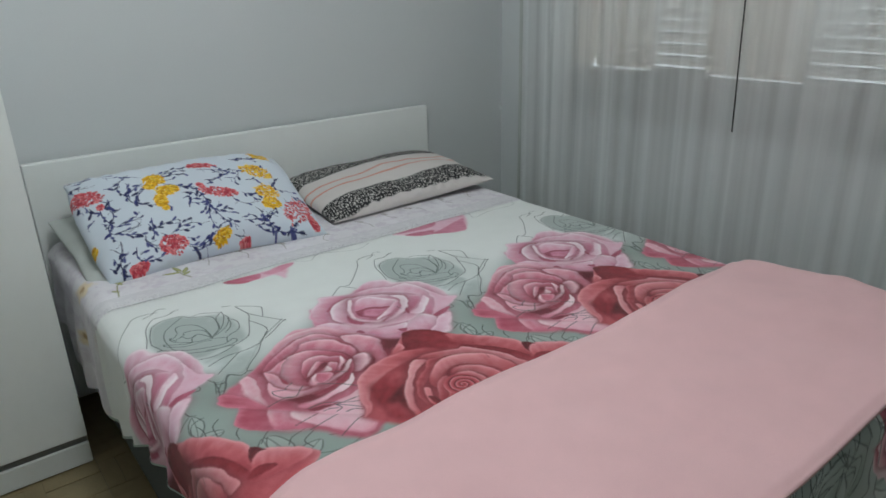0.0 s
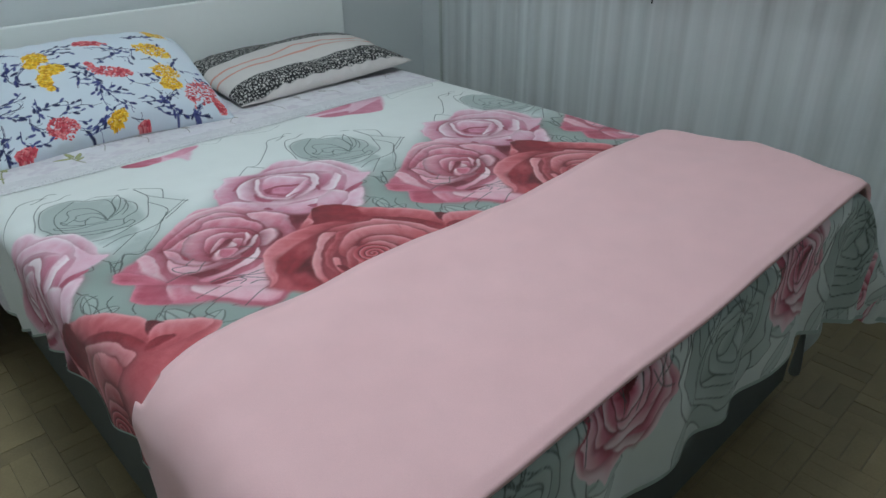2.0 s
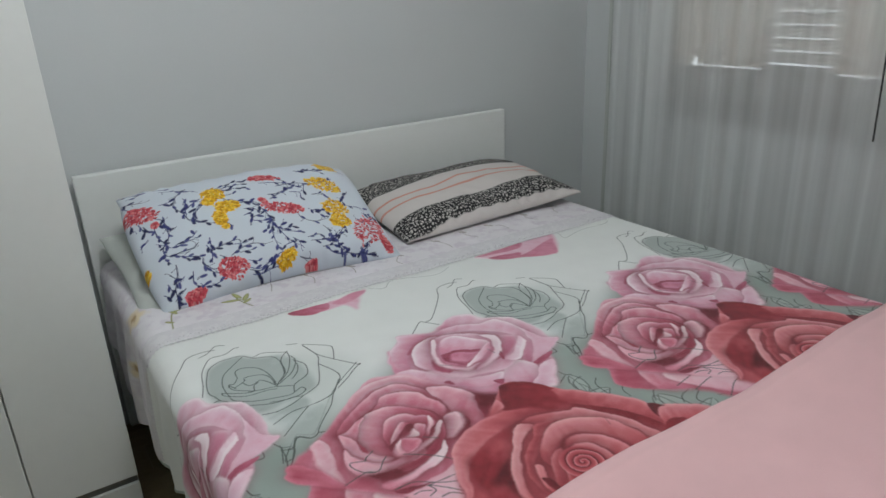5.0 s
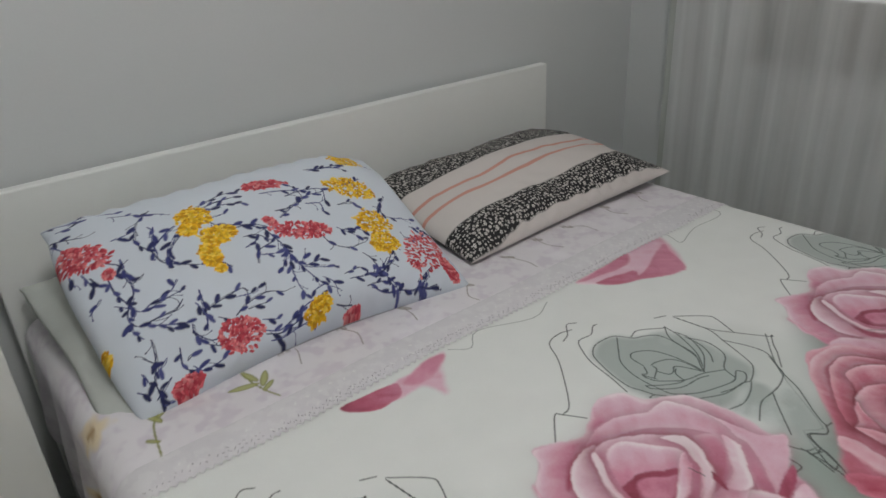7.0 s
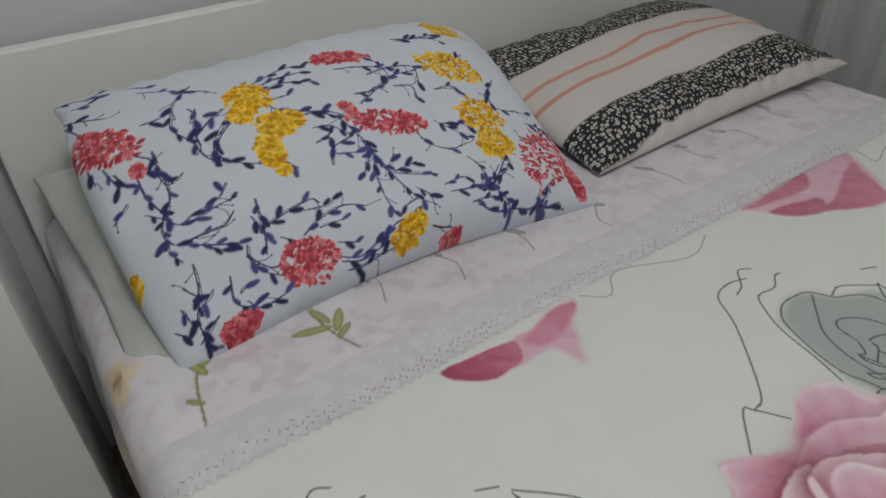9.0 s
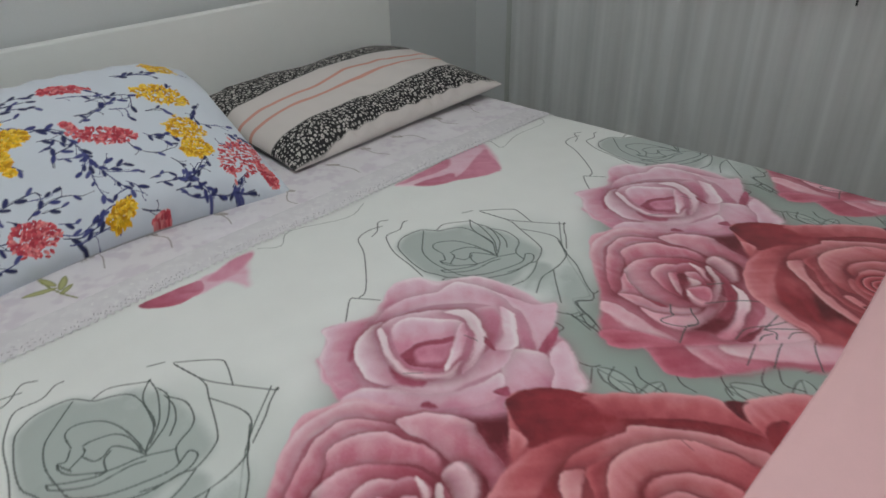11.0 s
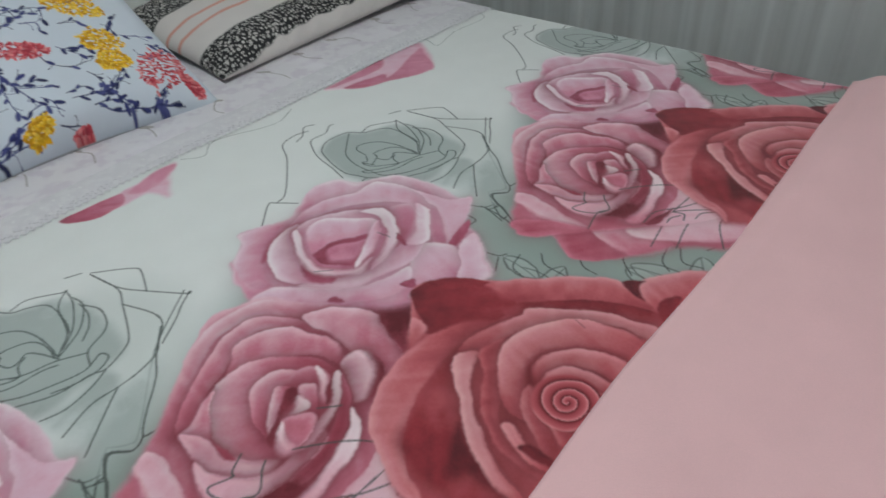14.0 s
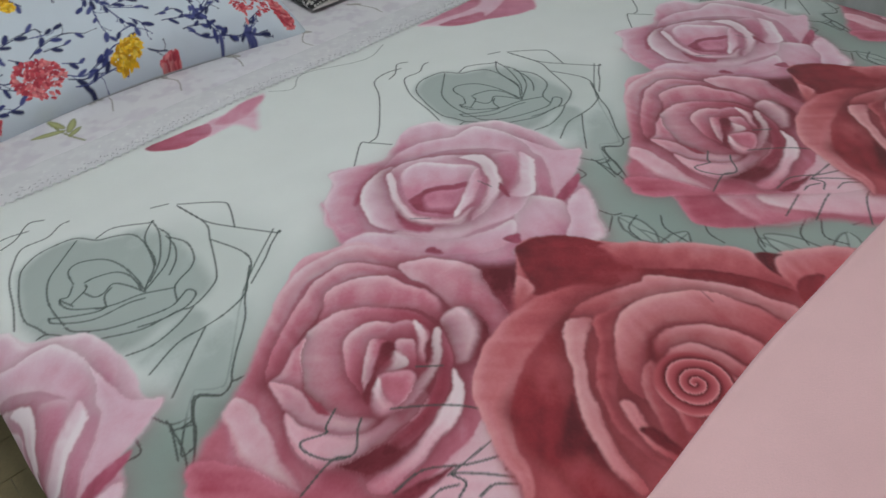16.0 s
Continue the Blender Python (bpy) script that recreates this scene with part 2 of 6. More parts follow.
def rose(C, U, V, cx, cy, R, seed, pal, layers, bud=(0.0, 0.0), turn=0.0, ink=False, tip=0.16):
    """A full-blown rose: overlapping layers of petals round an off-centre heart, the outer ones first."""
    rng = np.random.RandomState(seed)
    idx = near(U, V, cx, cy, R * 1.4)
    if not len(idx):
        return
    x, y, c = (U[idx] - cx), (V[idx] - cy), C[idx]
    wx, wy = vnoise(x / R * 2.6 + seed, y / R * 2.6) - 0.5, vnoise(x / R * 2.6, y / R * 2.6 + 31 + seed) - 0.5
    fx = vnoise(x / R * 9 + seed, y / R * 9) - 0.5
    x, y = x + 0.24 * R * wx + 0.02 * R * fx, y + 0.24 * R * wy - 0.02 * R * fx
    n = len(layers)
    for k, (f, m) in enumerate(layers):
        s = k / max(n - 1, 1)
        ox, oy, a0 = bud[0] * R * s, bud[1] * R * s, turn + k * 0.74 + rng.uniform(-0.3, 0.3)
        for j in rng.permutation(m):
            a = a0 + 2 * math.pi * j / m + rng.uniform(-0.25, 0.25)
            d, la, wa = 0.42 * f * R, 0.58 * f * R * rng.uniform(0.88, 1.10), (2.35 / m + 0.16) * f * R * rng.uniform(0.85, 1.15)
            px, py = x - ox - d * math.cos(a), y - oy - d * math.sin(a)
            al, ac = (px * math.cos(a) + py * math.sin(a)) / la, (-px * math.sin(a) + py * math.cos(a)) / wa
            al = al + rng.uniform(-0.25, 0.25) * ac
            q = np.sqrt(al * al + np.abs(ac) ** 2.3)
            off = rng.uniform(-0.45, 0.45)
            q = q / (1 + (tip if k < 2 else 0.04) * np.exp(-((ac - off) / 0.16) ** 2) * (al > 0)) + 0.13 * (vnoise(ac * 1.9 + 5 * j + seed, al * 1.1 + 9 * k) - 0.5)
            side, tone = ac * rng.choice([-1, 1]), rng.uniform(-0.22, 0.20)
            inside = sm(1.0, 1.0 - 0.0030 / la, q)
            if ink:
                fill = ramp(np.clip(al * 0.4 + 0.45 + 0.25 * side + 0.4 * wx, 0, 1), [(0, lin(150, 161, 156)), (0.6, lin(168, 179, 174)), (1, lin(190, 199, 195))]) if k else ramp(np.clip(0.62 + 0.55 * (y - 0.35 * x) / R + 0.25 * al + 0.25 * side, 0, 1), [(0, lin(146, 160, 153)), (0.45, lin(190, 199, 195)), (0.75, lin(218, 224, 221)), (1, lin(230, 234, 231))])
                c = c + (fill - c) * inside[:, None]
                c = lay(c, INK, 0.92 * np.exp(-((q - 1) * la / (0.0021 if k < 2 else 0.0017)) ** 2) * (0.55 + 0.45 * sm(0.05, 0.3, vnoise(al * 5 + seed, ac * 5))))
                continue
            soft = max(0.42 - 0.06 * k, 0.12)
            shade = pal["low"] * (1 - s) + pal["deep"] * s
            c = lay(c, shade, (0.55 + 0.4 * s if k else 0.0) * sm(1.0 + soft, 0.98, q) ** 1.5 * sm(-0.5, 0.2, al))
            t = 0.50 + tone + 0.40 * al + 0.26 * side - 0.10 * s + 0.30 * wx + 0.16 * (vnoise(ac * 4 + seed + j, al * 0.8 + k) - 0.5)
            t = t - 0.32 * np.exp(-((ac - off) / 0.20) ** 2) * sm(0.75, -0.2, al)
            fill = ramp(np.clip(t, 0, 1), [(0, pal["deep"]), (0.22, pal["low"]), (0.52, pal["mid"]), (0.82, pal["light"]), (1, pal["rim"])])
            fill = fill + (pal["rim"] - fill) * ((0.10 + 0.75 * rng.rand() ** 2) * sm(0.62, 0.97, q) * sm(0.0, 0.7, al + 0.5 * side))[:, None]
            c = c + (fill - c) * inside[:, None]
    C[idx] = c


def smooth(pts, closed=True, n=5):
    """A rounded chain through a few points."""
    p = np.array(pts)
    q = np.concatenate([p[-1:], p, p[:2]]) if closed else np.concatenate([2 * p[:1] - p[1:2], p, 2 * p[-1:] - p[-2:-1]])
    t = np.linspace(0, 1, n, endpoint=False)[None, :, None]
    a, b, c, d = (q[k:len(q) - 3 + k, None] for k in range(4))
    out = 0.5 * (2 * b + (c - a) * t + (2 * a - 5 * b + 4 * c - d) * t ** 2 + (3 * b - a - 3 * c + d) * t ** 3)
    out = out.reshape(-1, 2)
    return out if closed else np.concatenate([out, p[-1:]])


def petal(C, U, V, sx, sy, pal, t0, t1, ang, pts, rim=0.20, shadow=0.72, soft=0.0022):
    """One printed petal: an outline filled from tone t0 to t1 along an angle, with a pale rim and a soft dark fringe on what lies behind."""
    p = smooth(pts) + (sx, sy)
    lo, hi = p.min(0) - 0.03, p.max(0) + 0.03
    idx = np.nonzero((U > lo[0]) & (U < hi[0]) & (V > lo[1]) & (V < hi[1]))[0]
    if not len(idx):
        return
    u, v, c = U[idx] - sx, V[idx] - sy, C[idx]
    x = u + 0.005 * (vnoise(u * 45, v * 45 + 7) - 0.5) + 0.0016 * (vnoise(u * 230, v * 230) - 0.5) + sx
    y = v + 0.005 * (vnoise(u * 45 + 19, v * 45) - 0.5) + 0.0016 * (vnoise(u * 230 + 5, v * 230) - 0.5) + sy
    dist, inside = np.full(len(idx), 1.0), np.zeros(len(idx), bool)
    for (x0, y0), (x1, y1) in zip(p, np.roll(p, -1, 0)):
        ex, ey = x1 - x0, y1 - y0
        t = np.clip(((x - x0) * ex + (y - y0) * ey) / (ex * ex + ey * ey + 1e-12), 0, 1)
        dist = np.minimum(dist, (x - x0 - t * ex) ** 2 + (y - y0 - t * ey) ** 2)
        if y0 != y1:
            inside ^= ((y0 > y) != (y1 > y)) & (x < ex * (y - y0) / ey + x0)
    dist = np.sqrt(dist) * np.where(inside, 1, -1)
    if shadow:
        c = lay(c, pal["deep"] * 0.8 + pal["low"] * 0.2, shadow * np.exp(-np.clip(-dist, 0, 1) / 0.0105) * ~inside)
    along = p @ (math.cos(ang), math.sin(ang))
    g = np.clip((x * math.cos(ang) + y * math.sin(ang) - along.min()) / (along.max() - along.min()), 0, 1)
    grain = vnoise(u * 70 + 11, v * 70) - 0.5 + 0.6 * (vnoise(u * 420, v * 420) - 0.5)
    streak = vnoise((u * math.sin(ang) - v * math.cos(ang)) * 120, g * 2.5) - 0.5
    t = t0 + (t1 - t0) * g + 0.09 * grain + 0.10 * streak + rim * (1 - 0.8 * g) * np.exp(-(np.clip(dist, 0, 1) / 0.008) ** 2) - 0.20 * (rim > 0) * g * np.exp(-(np.clip(dist, 0, 1) / 0.016) ** 2) - 0.08 * (rim > 0) * sm(0.0, 0.03, dist)
    t = 0.55 + pal["lift"] + 1.12 * (t - 0.55) if rim else t
    t = t - 0.45 * np.clip(t - 0.80, 0, 1)
    fill = ramp(np.clip(t, 0, 1), [(0, pal["deep"]), (0.25, pal["low"]), (0.55, pal["mid"]), (0.82, pal["light"]), (1, pal["rim"])])
    far = 0.016 * g * g if rim else 0.0
    C[idx] = lay(c, fill, sm(-soft, soft + far, dist + 0.3 * far))


def line(C, U, V, sx, sy, pts, width, colour, amount):
    """A drawn ink line, uneven like a pen's."""
    stroke(C, U, V, smooth(pts, False, 4) + (sx, sy), width, colour, amount)


def spiral(C, U, V, cx, cy, pal, size, pitch=0.013):
    """The rolled heart of a rose."""
    idx = near(U, V, cx, cy, size * 1.2)
    if not len(idx):
        return
    x, y = U[idx] - cx, V[idx] - cy
    r, turns = np.hypot(x, y), np.arctan2(y, x) / (2 * math.pi)
    ph = np.mod(turns + (r + 0.002) / (pitch * (0.75 + 4.5 * r)) + 0.25 * (vnoise(x * 60, y * 60) - 0.5), 1)
    fill = ramp(ph, [(0, pal["light"]), (0.05, pal["deep"] * 0.8), (0.20, pal["deep"] * 0.4 + pal["low"] * 0.6), (0.45, pal["low"] * 0.6 + pal["mid"] * 0.4), (0.80, pal["mid"]), (0.94, pal["light"]), (1, pal["light"])])
    C[idx] = lay(C[idx], fill, sm(size, size * 0.88, r))


def leaf(C, U, V, cx, cy, L, W, ang, fill, line=INK, veins=True, amount=0.8):
    idx = near(U, V, cx, cy, L * 1.2)
    if not len(idx):
        return
    x, y = U[idx] - cx, V[idx] - cy
    al, ac = (x * math.cos(ang) + y * math.sin(ang)) / L, (-x * math.sin(ang) + y * math.cos(ang)) / W
    w = np.clip(1 - al * al, 0, 1) ** 0.75
    q = np.abs(ac) - w - 0.14 * (vnoise(al * 4 + cx * 50, ac * 2) - 0.5)
    c = lay(C[idx], fill, amount * sm(0.03, -0.06, q) * (np.abs(al) < 1))
    c = lay(c, line, 0.85 * np.exp(-(q * W / 0.0016) ** 2) * (np.abs(al) < 1))
    if veins:
        c = lay(c, line, 0.6 * np.exp(-((ac - 0.2 * al * al) * W / 0.0013) ** 2) * (np.abs(al) < 0.95))
    C[idx] = c


def stroke(C, U, V, pts, width, colour, amount=0.9):
    """A drawn line along a chain of points."""
    for (x0, y0), (x1, y1) in zip(pts, pts[1:]):
        L = math.hypot(x1 - x0, y1 - y0) + 1e-9
        idx = near(U, V, (x0 + x1) / 2, (y0 + y1) / 2, L / 2 + 4 * width)
        if not len(idx):
            continue
        x, y = U[idx] - x0, V[idx] - y0
        t = np.clip((x * (x1 - x0) + y * (y1 - y0)) / L ** 2, 0, 1)
        d = np.hypot(x - t * (x1 - x0), y - t * (y1 - y0))
        C[idx] = lay(C[idx], colour, amount * sm(width, width * 0.35, d))


def curl(x, y, ang, length, bend, n=8):
    """Points along a line that bends as it goes."""
    pts = [(x, y)]
    for k in range(n):
        ang += bend / n
        x, y = x + length / n * math.cos(ang), y + length / n * math.sin(ang)
        pts.append((x, y))
    return pts


def grey_rose(C, U, V, sx, sy):
    """A rose drawn in ink over a soft grey wash."""
    petal(C, U, V, sx, sy, GREYS, 0.22, 0.62, 0.46, ((0.333, 1.596), (0.343, 1.613), (0.379, 1.628), (0.414, 1.62), (0.442, 1.589), (0.474, 1.575), (0.495, 1.558), (0.504, 1.516), (0.503, 1.468), (0.496, 1.411), (0.461, 1.393), (0.417, 1.389), (0.373, 1.383), (0.352, 1.427), (0.312, 1.477), (0.316, 1.544)), rim=0, shadow=0, soft=0.012)
    petal(C, U, V, sx, sy, GREYS, 0.3, 0.9, -2.82, ((0.458, 1.388), (0.46, 1.355), (0.424, 1.329), (0.381, 1.289), (0.378, 1.334), (0.373, 1.378), (0.412, 1.379)), rim=0, shadow=0, soft=0.008)
    petal(C, U, V, sx, sy, GREYS, 0.2, 0.8, 1.57, ((0.506, 1.357), (0.492, 1.333), (0.454, 1.292), (0.427, 1.26), (0.402, 1.273), (0.386, 1.254), (0.381, 1.289), (0.424, 1.329), (0.456, 1.351)), rim=0, shadow=0, soft=0.02)
    line(C, U, V, sx, sy, ((0.336, 1.674), (0.357, 1.682), (0.381, 1.705), (0.399, 1.697)), 0.0017, INK, 0.85)
    line(C, U, V, sx, sy, ((0.422, 1.668), (0.41, 1.668), (0.388, 1.654), (0.357, 1.656), (0.338, 1.632), (0.322, 1.598), (0.311, 1.549), (0.299, 1.51)), 0.0017, INK, 0.85)
    line(C, U, V, sx, sy, ((0.333, 1.596), (0.343, 1.613), (0.365, 1.627), (0.392, 1.628), (0.415, 1.621), (0.432, 1.595), (0.45, 1.586), (0.469, 1.57), (0.472, 1.541), (0.466, 1.508), (0.459, 1.487), (0.444, 1.471), (0.434, 1.46)), 0.0017, INK, 0.85)
    line(C, U, V, sx, sy, ((0.432, 1.6), (0.458, 1.604), (0.495, 1.577), (0.5, 1.577), (0.483, 1.56), (0.473, 1.54), (0.468, 1.506), (0.462, 1.489)), 0.0017, INK, 0.85)
    line(C, U, V, sx, sy, ((0.5, 1.577), (0.495, 1.547), (0.48, 1.512), (0.466, 1.489), (0.444, 1.467)), 0.0017, INK, 0.85)
    line(C, U, V, sx, sy, ((0.499, 1.554), (0.5, 1.526), (0.477, 1.487), (0.451, 1.468), (0.435, 1.459)), 0.0017, INK, 0.85)
    line(C, U, V, sx, sy, ((0.498, 1.533), (0.496, 1.505), (0.484, 1.479), (0.466, 1.461)), 0.0017, INK, 0.85)
    line(C, U, V, sx, sy, ((0.5, 1.526), (0.51, 1.499), (0.503, 1.468), (0.49, 1.453), (0.472, 1.445), (0.46, 1.436), (0.452, 1.415)), 0.0017, INK, 0.85)
    line(C, U, V, sx, sy, ((0.413, 1.616), (0.382, 1.589), (0.359, 1.567), (0.346, 1.537), (0.342, 1.508), (0.343, 1.475)), 0.0017, INK, 0.85)
    line(C, U, V, sx, sy, ((0.377, 1.535), (0.381, 1.562), (0.397, 1.569), (0.421, 1.552), (0.432, 1.525), (0.435, 1.49), (0.433, 1.457)), 0.0017, INK, 0.85)
    line(C, U, V, sx, sy, ((0.388, 1.527), (0.401, 1.526), (0.423, 1.515), (0.432, 1.493), (0.431, 1.463)), 0.0017, INK, 0.85)
    line(C, U, V, sx, sy, ((0.362, 1.498), (0.355, 1.521), (0.364, 1.518), (0.375, 1.532)), 0.0017, INK, 0.85)
    line(C, U, V, sx, sy, ((0.355, 1.521), (0.353, 1.512), (0.359, 1.494), (0.386, 1.468)), 0.0017, INK, 0.85)
    line(C, U, V, sx, sy, ((0.38, 1.51), (0.386, 1.493), (0.397, 1.491), (0.411, 1.498), (0.422, 1.482), (0.432, 1.455)), 0.0017, INK, 0.85)
    line(C, U, V, sx, sy, ((0.362, 1.503), (0.384, 1.514), (0.387, 1.523)), 0.0017, INK, 0.85)
    line(C, U, V, sx, sy, ((0.389, 1.466), (0.395, 1.485), (0.407, 1.493)), 0.0017, INK, 0.85)
    line(C, U, V, sx, sy, ((0.379, 1.472), (0.4, 1.462), (0.427, 1.455), (0.46, 1.436)), 0.0017, INK, 0.85)
    line(C, U, V, sx, sy, ((0.334, 1.5), (0.354, 1.483), (0.377, 1.468), (0.389, 1.466)), 0.0017, INK, 0.85)
    line(C, U, V, sx, sy, ((0.334, 1.5), (0.336, 1.487), (0.369, 1.459), (0.409, 1.453), (0.427, 1.446)), 0.0017, INK, 0.85)
    line(C, U, V, sx, sy, ((0.342, 1.472), (0.348, 1.456), (0.375, 1.433), (0.41, 1.419), (0.441, 1.411), (0.458, 1.417), (0.469, 1.422), (0.474, 1.413), (0.469, 1.405), (0.452, 1.398), (0.423, 1.401), (0.401, 1.409)), 0.0017, INK, 0.85)
    line(C, U, V, sx, sy, ((0.36, 1.426), (0.403, 1.403), (0.444, 1.399), (0.461, 1.393), (0.493, 1.406), (0.509, 1.424), (0.534, 1.484), (0.546, 1.518), (0.539, 1.583)), 0.0017, INK, 0.85)
    line(C, U, V, sx, sy, ((0.373, 1.379), (0.4, 1.372), (0.433, 1.379), (0.459, 1.391)), 0.0017, INK, 0.85)
    line(C, U, V, sx, sy, ((0.333, 1.596), (0.32, 1.557), (0.313, 1.518), (0.319, 1.496), (0.324, 1.476)), 0.0017, INK, 0.85)
    line(C, U, V, sx, sy, ((0.312, 1.477), (0.324, 1.476), (0.342, 1.452), (0.359, 1.443)), 0.0017, INK, 0.85)
    line(C, U, V, sx, sy, ((0.512, 1.607), (0.533, 1.597)), 0.0017, INK, 0.85)
    line(C, U, V, sx, sy, ((0.541, 1.586), (0.584, 1.544), (0.586, 1.524), (0.569, 1.482)), 0.0017, INK, 0.85)
    line(C, U, V, sx, sy, ((0.539, 1.583), (0.548, 1.522), (0.569, 1.482), (0.6, 1.433), (0.604, 1.433), (0.581, 1.417), (0.564, 1.402), (0.528, 1.377)), 0.0017, INK, 0.85)
    line(C, U, V, sx, sy, ((0.534, 1.484), (0.55, 1.436), (0.548, 1.409), (0.528, 1.385), (0.513, 1.367), (0.483, 1.357), (0.455, 1.355), (0.421, 1.355), (0.379, 1.336)), 0.0017, INK, 0.85)
    line(C, U, V, sx, sy, ((0.543, 1.405), (0.51, 1.362), (0.492, 1.333), (0.454, 1.292), (0.437, 1.268), (0.448, 1.264)), 0.0017, INK, 0.85)
    line(C, U, V, sx, sy, ((0.455, 1.355), (0.424, 1.329), (0.382, 1.291)), 0.0017, INK, 0.85)
    line(C, U, V, sx, sy, ((0.437, 1.268), (0.427, 1.26), (0.416, 1.26), (0.402, 1.273), (0.392, 1.265), (0.382, 1.246), (0.365, 1.213)), 0.0017, INK, 0.85)
    line(C, U, V, sx, sy, ((0.362, 1.255), (0.382, 1.246)), 0.0017, INK, 0.85)
    line(C, U, V, sx, sy, ((0.365, 1.269), (0.36, 1.224), (0.342, 1.177)), 0.0017, INK, 0.85)
    line(C, U, V, sx, sy, ((0.761, 1.475), (0.804, 1.515), (0.815, 1.508), (0.835, 1.479)), 0.0017, INK, 0.85)
    line(C, U, V, sx, sy, ((0.815, 1.508), (0.843, 1.52), (0.916, 1.605), (0.944, 1.652), (0.978, 1.662), (1.007, 1.655)), 0.0017, INK, 0.85)
    line(C, U, V, sx, sy, ((1.035, 1.251), (1.019, 1.234), (0.989, 1.191), (1.001, 1.189)), 0.0017, INK, 0.85)
    line(C, U, V, sx, sy, ((0.988, 1.252), (0.998, 1.229), (1.014, 1.223)), 0.0017, INK, 0.85)
    line(C, U, V, sx, sy, ((0.998, 1.229), (0.984, 1.187)), 0.0017, INK, 0.85)
    line(C, U, V, sx, sy, ((0.966, 1.238), (0.963, 1.22), (0.949, 1.22)), 0.0017, INK, 0.85)
    line(C, U, V, sx, sy, ((0.911, 1.16), (0.915, 1.142), (0.925, 1.135)), 0.0017, INK, 0.85)
    line(C, U, V, sx, sy, ((0.912, 1.14), (0.886, 1.126)), 0.0017, INK, 0.85)
    line(C, U, V, sx, sy, ((1.035, 1.251), (1.054, 1.236), (1.071, 1.246), (1.148, 1.341), (1.234, 1.409)), 0.0017, INK, 0.85)
    line(C, U, V, sx, sy, ((0.934, 1.119), (0.907, 1.112), (0.898, 1.089)), 0.0017, INK, 0.85)
    line(C, U, V, sx, sy, ((0.954, 1.097), (0.937, 1.08), (0.933, 1.045)), 0.0017, INK, 0.85)
    line(C, U, V, sx, sy, ((0.988, 1.059), (0.965, 1.037), (0.961, 1.014)), 0.0017, INK, 0.85)
    line(C, U, V, sx, sy, ((1.035, 1.007), (1.009, 1.001), (0.986, 0.976)), 0.0017, INK, 0.85)
    line(C, U, V, sx, sy, ((1.072, 0.966), (1.038, 0.958), (1.023, 0.941)), 0.0017, INK, 0.85)
    line(C, U, V, sx, sy, ((1.08, 0.952), (1.05, 0.934), (1.054, 0.908)), 0.0017, INK, 0.85)
    line(C, U, V, sx, sy, ((1.093, 0.919), (1.114, 0.909)), 0.0017, INK, 0.85)
    line(C, U, V, sx, sy, ((0.371, 1.25), (0.382, 1.25), (0.379, 1.236), (0.354, 1.197)), 0.0017, INK, 0.85)
    line(C, U, V, sx, sy, ((0.382, 1.25), (0.399, 1.276), (0.419, 1.258)), 0.0017, INK, 0.85)


